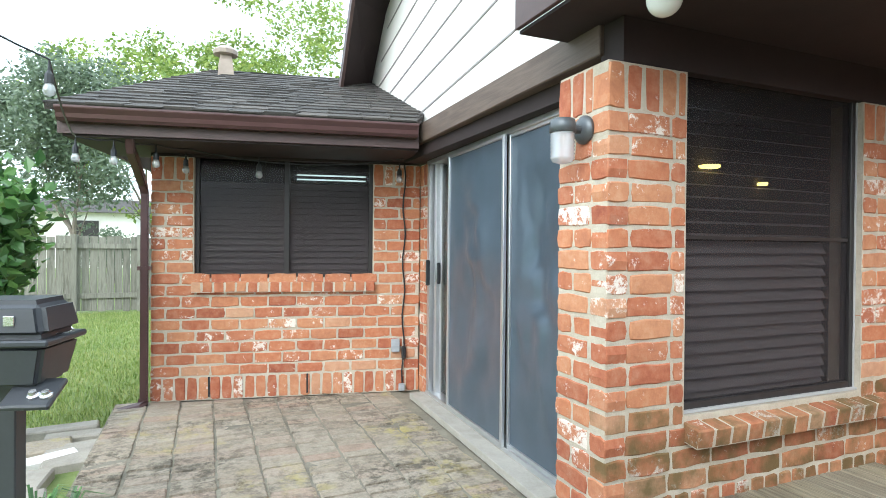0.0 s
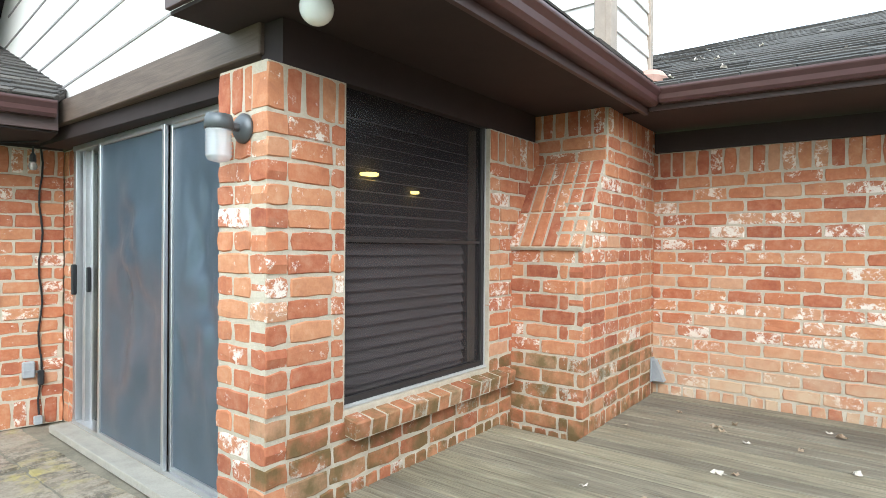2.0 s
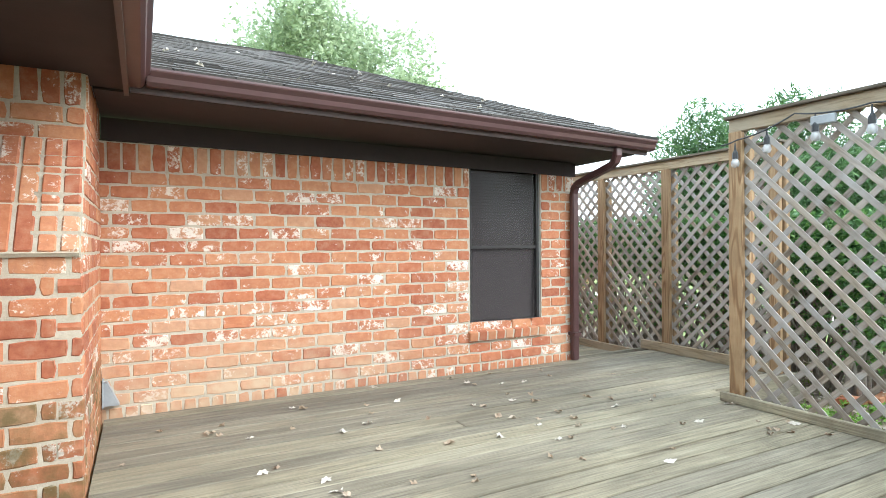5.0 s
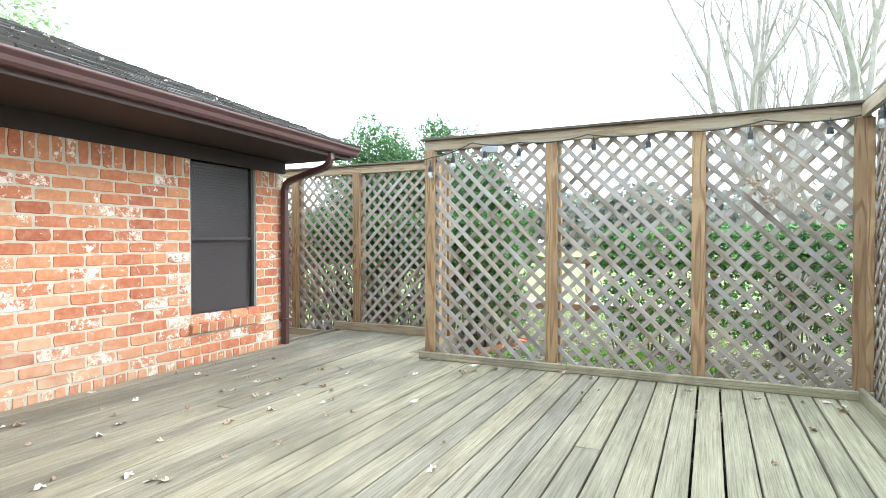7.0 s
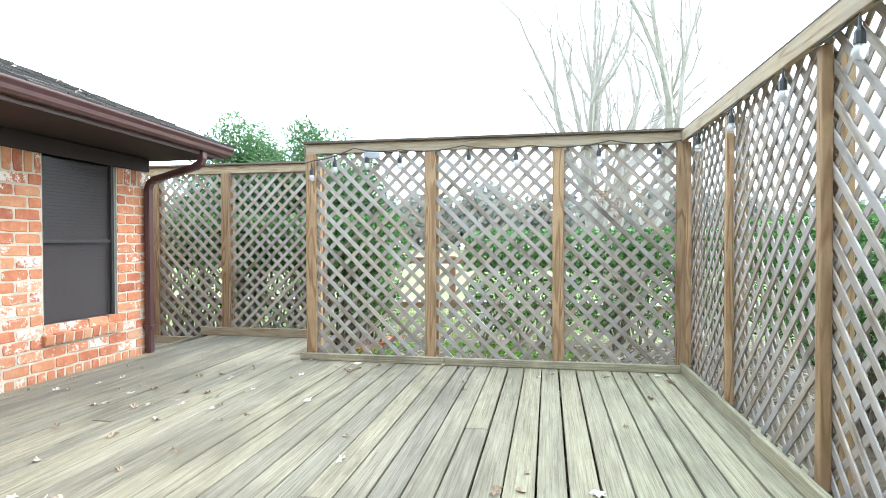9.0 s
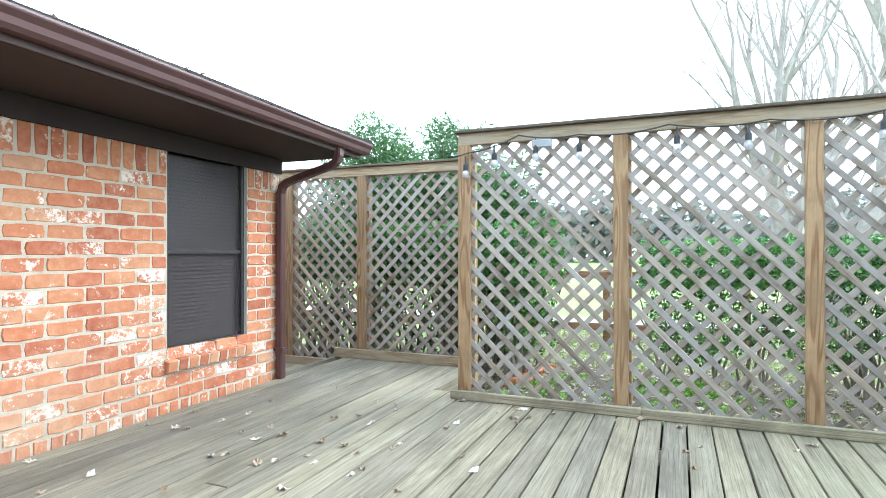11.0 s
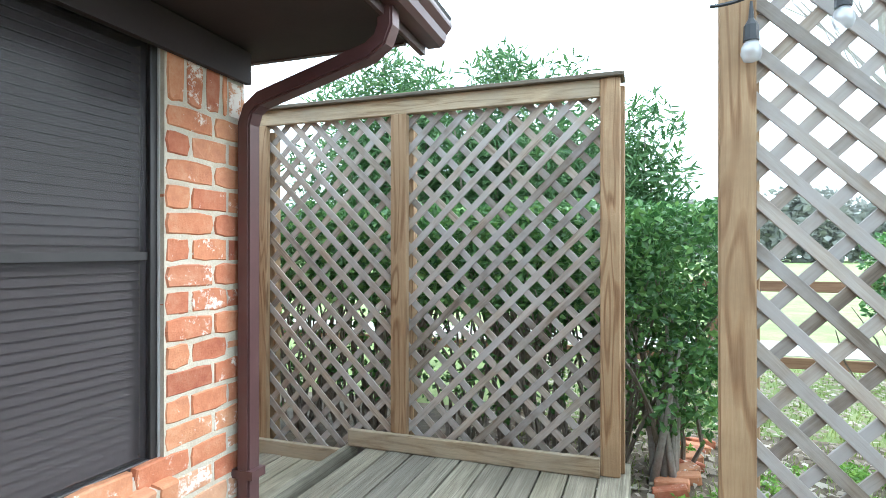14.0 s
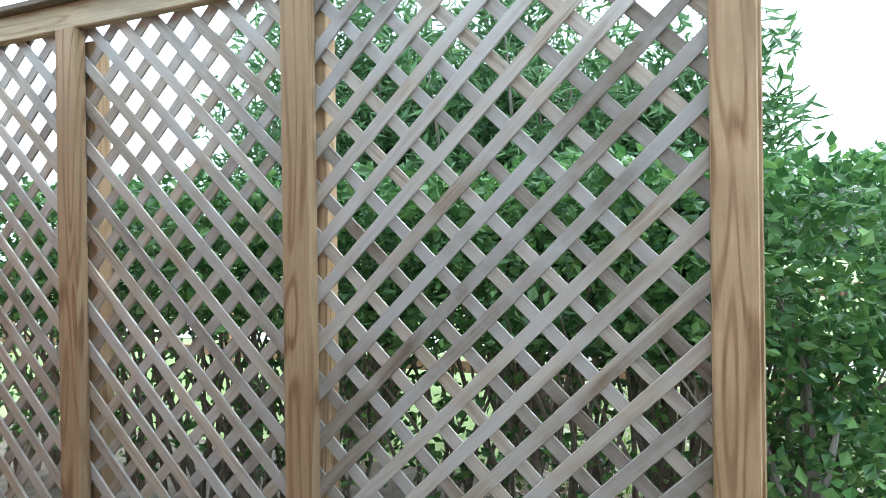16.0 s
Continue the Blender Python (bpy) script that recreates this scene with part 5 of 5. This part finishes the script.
def shrub(place, rx, rz, label, leaves, seed, leaf=OLEANDER_LEAF, size=0.025, long=4.6, stems=16):
    rng = random.Random(seed)
    s = thing("shrub", label, "shrub", Matrix.Translation(place))
    bm, blobs = bmesh.new(), []
    for k in range(stems):
        a, r = rng.uniform(0, 6.28), rng.uniform(0.1, 1.0)
        tip = Vector((math.cos(a) * rx * r, math.sin(a) * rx * r, rz * rng.uniform(0.72, 1.02) * (1.05 - 0.3 * r)))
        mid = tip * 0.5 + Vector((rng.gauss(0, 0.08), rng.gauss(0, 0.08), 0.1))
        tube([(0.1 * math.cos(a), 0.1 * math.sin(a), -0.05), mid, tip], [0.03, 0.018, 0.005], 5, bm)
        for f in (0.62, 0.82, 1.0):
            c = mid.lerp(tip, (f - 0.5) * 2)
            blobs.append((c.x, c.y, c.z, 0.30, 0.30, 0.26 + 0.1 * rng.random()))
    part("branchwork", bm, BARK, s)
    leaf_cloud("foliage", blobs, leaves, size, leaf, s, long, "long narrow green leaves", -0.25, 0.0)
    return s


shrub((3.5, -5.85, GROUND_Z), 0.42, 2.75, "tall narrow-leaved evergreen shrub above the hedge", 18000, 11)
shrub((5.6, -6.5, GROUND_Z), 1.0, 3.45, "tall narrow-leaved evergreen shrub behind the hedge", 25000, 12, stems=30)
shrub((4.4, -6.45, GROUND_Z), 0.95, 3.25, "tall dense evergreen shrub behind the landing fence", 25000, 15, stems=30)
sh = shrub((-1.55, 4.15, GROUND_Z), 0.55, 2.05, "glossy broad-leaved shrub beside the lawn", 5200, 14, HEDGE_LEAF, 0.075, 1.6, 12)

tree((0.95, 17.5, GROUND_Z), 11.0, "tall tree with light yellow-green spring leaves", BARK, LIGHT_LEAF, 9500, 0.10, 0.5, 5, 0.24, 21, 0.55, 2, first=0.30)
tree((-1.2, 20.0, GROUND_Z), 9.2, "slender tree with light green leaves", BARK, LIGHT_LEAF, 6500, 0.10, 0.5, 4, 0.13, 22, 0.5, 3)
tree((-3.3, 16.0, GROUND_Z), 8.2, "grey-green oak with a low open crown", BARK, OAK_LEAF, 13000, 0.08, 0.75, 4, 0.15, 23, 0.62, 1, first=0.21)
tree((-6.8, 17.0, GROUND_Z), 8.5, "grey-green oak beyond the picket fence", BARK, OAK_LEAF, 9000, 0.09, 0.85, 4, 0.16, 24, 0.6, 1, first=0.22)
shrub((-2.9, 22.0, GROUND_Z), 0.95, 1.7, "rounded grey-green bush before the neighbouring house", 3500, 16, OAK_LEAF, 0.07, 1.6, 20)
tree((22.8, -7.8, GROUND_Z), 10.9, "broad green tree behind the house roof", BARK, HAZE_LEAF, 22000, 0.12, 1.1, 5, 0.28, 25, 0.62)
tree((-1.05, -10.2, GROUND_Z), 10.8, "large bare pale-barked tree with forked limbs", PALE_BARK, None, 0, 0.1, 0.8, 6, 0.26, 26, 0.33, 4, first=0.25, keep=0.19)

# far woods beyond the field
rng = random.Random(77)
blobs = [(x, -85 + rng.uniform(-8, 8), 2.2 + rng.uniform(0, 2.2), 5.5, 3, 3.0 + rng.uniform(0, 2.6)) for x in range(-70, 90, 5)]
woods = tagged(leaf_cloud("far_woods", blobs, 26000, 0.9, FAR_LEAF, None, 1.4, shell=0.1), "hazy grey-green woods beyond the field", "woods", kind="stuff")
# ---------------------------------------------------------------- far fences, path, house
ranch = thing("ranch_fence", "brown post-and-rail fence across the field edge", "fence")
for x in range(-16, 20, 2):
    part("post", box(x + 0.45, -8.46, GROUND_Z - 0.1, x + 0.57, -8.34, 0.86, 0.01), RANCH_WOOD, ranch)
    for z in (-0.12, 0.72):
        part("rail", box(x + 0.5, -8.33, z, x + 2.52, -8.29, z + 0.12, 0.006), RANCH_WOOD, ranch)
structure("path", box(-60, -11.6, GROUND_Z - 0.05, 70, -10.2, GROUND_Z + 0.015), CONCRETE, "pale concrete path across the field", "path")

pickets = thing("picket_fence", "weathered grey board fence at the back of the lawn", "fence")
me = piece_mesh("picket", 0.135, 0.018, 1.5, FENCE_WOOD, 0.003, 4, 0.003)
for k in range(52):
    piece("picket", piece_mesh("picket", 0.135, 0.018, 1.5, FENCE_WOOD, 0.003, 4, 0.003), pickets, (-7.2 + k * 0.145, 12.9, GROUND_Z + 0.79 + random.uniform(-0.02, 0.02)), (0, random.uniform(-0.6, 0.6), 0))
for z in (0.05, 1.05):
    part("rail", box(-7.3, 12.85, z - 0.05, 0.4, 12.885, z + 0.05), FENCE_WOOD, pickets)
for x in (-6.2, -3.9, -2.35, -1.2):
    part("post", box(x, 12.76, GROUND_Z - 0.1, x + 0.1, 12.85, 1.28, 0.005), FENCE_WOOD, pickets)
house = thing("neighbour_house", "white neighbouring house with a grey roof", "house")
part("wall", box(-12, 36, GROUND_Z, -3.5, 44, 2.75), SIDING, house)
part("roof", prism([(35.5, 2.75), (44.5, 2.75), (40, 3.75)], 9.4, "X"), SHINGLE, house).location = (-12.4, 0, 0)
for x in (-10, -6.5):
    part("window", box(x, 35.95, 1.0, x + 1.2, 36.0, 2.3), BRONZE, house)

# ---------------------------------------------------------------- edging stones, grass, fallen leaves
EDGE = [(-0.98, 4.62, 0.62, 0.16, 6, STONE), (-0.72, 4.42, 0.50, 0.14, 4, STONE), (-0.95, 4.22, 0.36, 0.24, 10, PAVER), (-1.25, 4.02, 0.30, 0.22, -6, PAVER),
        (-0.86, 3.98, 0.34, 0.12, 24, SIDING), (-0.68, 4.02, 0.42, 0.40, 8, STONE), (-1.0, 3.62, 0.44, 0.30, -4, STONE), (-0.95, 3.2, 0.5, 0.36, 12, STONE), (-1.45, 3.75, 0.34, 0.2, 30, PAVER)]
for x, y, w, d, a, mt in EDGE:
    st = tagged(part("edging_stone", box(-w / 2, -d / 2, -0.05, w / 2, d / 2, 0.035, 0.012), mt), "flat weathered edging stone beside the patio", "stone", "edging stones")
    st.matrix_basis = pose(x, y, GROUND_Z + 0.03, random.uniform(-2, 2), random.uniform(-2, 2), a)


rg = random.Random(17)
for k in range(9):
    st = tagged(part("edging_brick", box(-0.1, -0.048, -0.03, 0.1, 0.048, 0.03, 0.008), BRICK), "loose red edging brick lying in the leaf litter", "brick", "edging bricks")
    st.matrix_basis = pose(3.12 - 0.03 * k + rg.uniform(-0.03, 0.03), -4.75 - 0.125 * k, GROUND_Z + 0.055, rg.uniform(-8, 8), rg.uniform(-14, 14), 12 + rg.uniform(-22, 22))


def blades(name, area, count, height, label, seed, z=GROUND_Z):
    rng = random.Random(seed)
    verts, faces = [], []
    x0, y0, x1, y1 = area
    for _ in range(count):
        x, y = rng.uniform(x0, x1), rng.uniform(y0, y1)
        a, h, w = rng.uniform(0, 6.28), height * rng.uniform(0.5, 1.3), 0.006 * rng.uniform(0.7, 1.4)
        dx, dy = math.cos(a), math.sin(a)
        b = h * rng.uniform(0.2, 0.9)
        i = len(verts)
        verts += [(x - dy * w, y + dx * w, z - 0.005), (x + dy * w, y - dx * w, z - 0.005), (x + dx * b, y + dy * b, z + h)]
        faces.append((i, i + 1, i + 2))
    me = bpy.data.meshes.new(name)
    me.from_pydata(verts, [], faces)
    me.materials.append(GRASS)
    return tagged(new(name, me), label, "grass", kind="stuff")


blades("lawn_grass", (-4.5, 4.6, -0.4, 12.8), 60000, 0.045, "short green lawn blades", 31)
blades("bed_grass", (-0.5, -9.5, 4.2, -4.2), 12000, 0.05, "thin bright grass among fallen leaves", 32, GROUND_Z + 0.015)
for k, (x, y) in enumerate(((-0.72, 3.10), (-0.60, 3.0), (-0.9, 2.95))):
    tuft = thing("grass_tuft", "tuft of dark strap leaves at the patio edge", "plant", Matrix.Translation((x, y, GROUND_Z)), "grass tufts")
    rg = random.Random(40 + k)
    bm = bmesh.new()
    for _ in range(34):
        a, ln = rg.uniform(0, 6.28), rg.uniform(0.14, 0.26)
        d = Vector((math.cos(a), math.sin(a), 0))
        sd = Vector((-d.y, d.x, 0)) * 0.006
        p0, p1, p2 = Vector((0, 0, 0)) + d * 0.02, d * ln * 0.45 + Vector((0, 0, ln * 0.7)), d * ln + Vector((0, 0, ln * 0.45))
        v = [bm.verts.new(q) for q in (p0 - sd, p0 + sd, p1 + sd, p1 - sd, p2)]
        bm.faces.new(v[:4])
        bm.faces.new((v[3], v[2], v[4]))
    part("blades", bm, HEDGE_LEAF, tuft)


def leaf_mesh(name, size, material, seed):
    """A curled lobed leaf."""
    rg = random.Random(seed)
    bm = bmesh.new()
    c = bm.verts.new((0, 0, 0.004))
    ring = []
    for k in range(12):
        a = k * math.pi / 6
        r = size * (0.55 + 0.45 * (k % 2)) * rg.uniform(0.7, 1.15)
        ring.append(bm.verts.new((r * math.cos(a), r * math.sin(a) * 0.75, abs(rg.gauss(0, 0.35)) * size)))
    for k in range(12):
        bm.faces.new((c, ring[k], ring[(k + 1) % 12]))
    return finish(name, bm, material)


LEAVES = [leaf_mesh("fallen_leaf", random.Random(k).uniform(0.022, 0.045), (PALE_LEAF, DRY_LEAF, DRY_LEAF)[k % 3], 50 + k) for k in range(9)]
ROOF_LEAVES = [leaf_mesh("fallen_leaf", 0.022 + 0.006 * k, PALE_LEAF, 70 + k) for k in range(3)]
rg = random.Random(99)
for k in range(110):
    if k < 60:
        x, y = rg.uniform(2.4, 4.75), rg.uniform(-3.0, 0.95)
    elif k < 90:
        x, y = rg.uniform(-0.3, 4.7), rg.uniform(-3.0, 1.4)
    else:
        x, y = rg.uniform(-0.3, 3.0), rg.uniform(-3.0, -2.6)
    lf = tagged(new("fallen_leaf", LEAVES[k % 9]), "curled dry leaf lying on the deck boards", "leaf", "fallen leaves")
    lf.matrix_basis = pose(x, y, 0.002, rg.uniform(-8, 8), rg.uniform(-8, 8), rg.uniform(0, 360))
verts_l, faces_l = [], []
for k in range(9000):
    x, y = rg.uniform(-2.5, 4.6), rg.uniform(-9.0, -3.35)
    s, a = rg.uniform(0.02, 0.045), rg.uniform(0, 6.28)
    i = len(verts_l)
    for q in range(4):
        b = a + q * math.pi / 2
        verts_l.append((x + s * math.cos(b) * (1 if q % 2 else 0.6), y + s * math.sin(b) * (1 if q % 2 else 0.6), GROUND_Z + 0.025 + rg.uniform(0, 0.03)))
    faces_l += [(i, i + 1, i + 2), (i, i + 2, i + 3)]
me = bpy.data.meshes.new("leaf_litter")
me.from_pydata(verts_l, [], faces_l)
me.materials.append(leaf_material("litter_leaf", (0.20, 0.14, 0.09), (0.42, 0.35, 0.27), (0.66, 0.60, 0.52), 0.8))
tagged(new("leaf_litter", me), "dry leaves scattered over the bed", "leaves", kind="stuff")
rg = random.Random(7)
for k in range(24):
    t, s = rg.uniform(0.0, 1.0), rg.uniform(0.04, 0.75)
    x = EG + (7.0 - EG) * s
    y = (1.0) * (1 - t) + (-3.2 + 2.9 * s) * t
    lf = tagged(new("roof_leaf", ROOF_LEAVES[k % 3]), "pale dry leaf lying on the roof shingles", "leaf", "roof leaves")
    lf.matrix_basis = pose(x, y, 2.195 - FALL * t * (1 - s) + (RIDGE - 2.195) * s + 0.022, 0, -20, rg.uniform(0, 360))
sprig = tagged(thing("leaf_cluster", "dead brown leaf cluster caught in the lattice", "leaves"))
leaf_cloud("cluster", [(0.28, -3.02, 1.55, 0.06, 0.04, 0.06), (0.17, -3.02, 1.44, 0.06, 0.04, 0.09)], 60, 0.03, DRY_LEAF, sprig, 1.4, shell=0.0)
rg = random.Random(63)
blobs = [(rg.uniform(0.4, 3.2), rg.uniform(-5.6, -3.45), GROUND_Z + 0.05, rg.uniform(0.04, 0.13), rg.uniform(0.04, 0.13), rg.uniform(0.03, 0.07)) for _ in range(90)]
tagged(leaf_cloud("ground_weeds", blobs, 5200, 0.026, WEED_LEAF, None, 1.5, shell=0.0), "low bright green weeds among the fallen leaves", "weeds", kind="stuff")

# ---------------------------------------------------------------- bricks, boards, pavers
for job in WALL_JOBS:
    lay_bricks(*job)
board_row(deck, -0.55, 3.34, -3.24, 1.56, DECK_Z)
board_row(deck, 3.34, 4.83, -4.44, 1.03, DECK_Z)
board_row(low_deck, 4.97, 6.9, -4.4, -3.2, -0.115, False)
PW, PD = 0.25, 0.112
cols = int((1.74 + 0.62) / PW)
for i in range(cols):
    y = 1.60 - random.uniform(0, PD)
    while y < 4.98 - i * PW * 0.17:
        me = piece_mesh("paver", PW - 0.014, PD - 0.008, 0.05, PAVER, 0.006, 8, 0.005)
        piece("paver", me, patio, (-0.62 + (i + 0.5) * PW + random.uniform(-0.004, 0.004), max(y + PD / 2, 1.60), PATIO_Z - 0.028 + random.uniform(-0.006, 0.004)), (random.uniform(-1.2, 1.2), random.uniform(-0.8, 0.8), random.uniform(-1.2, 1.2)))
        y += PD
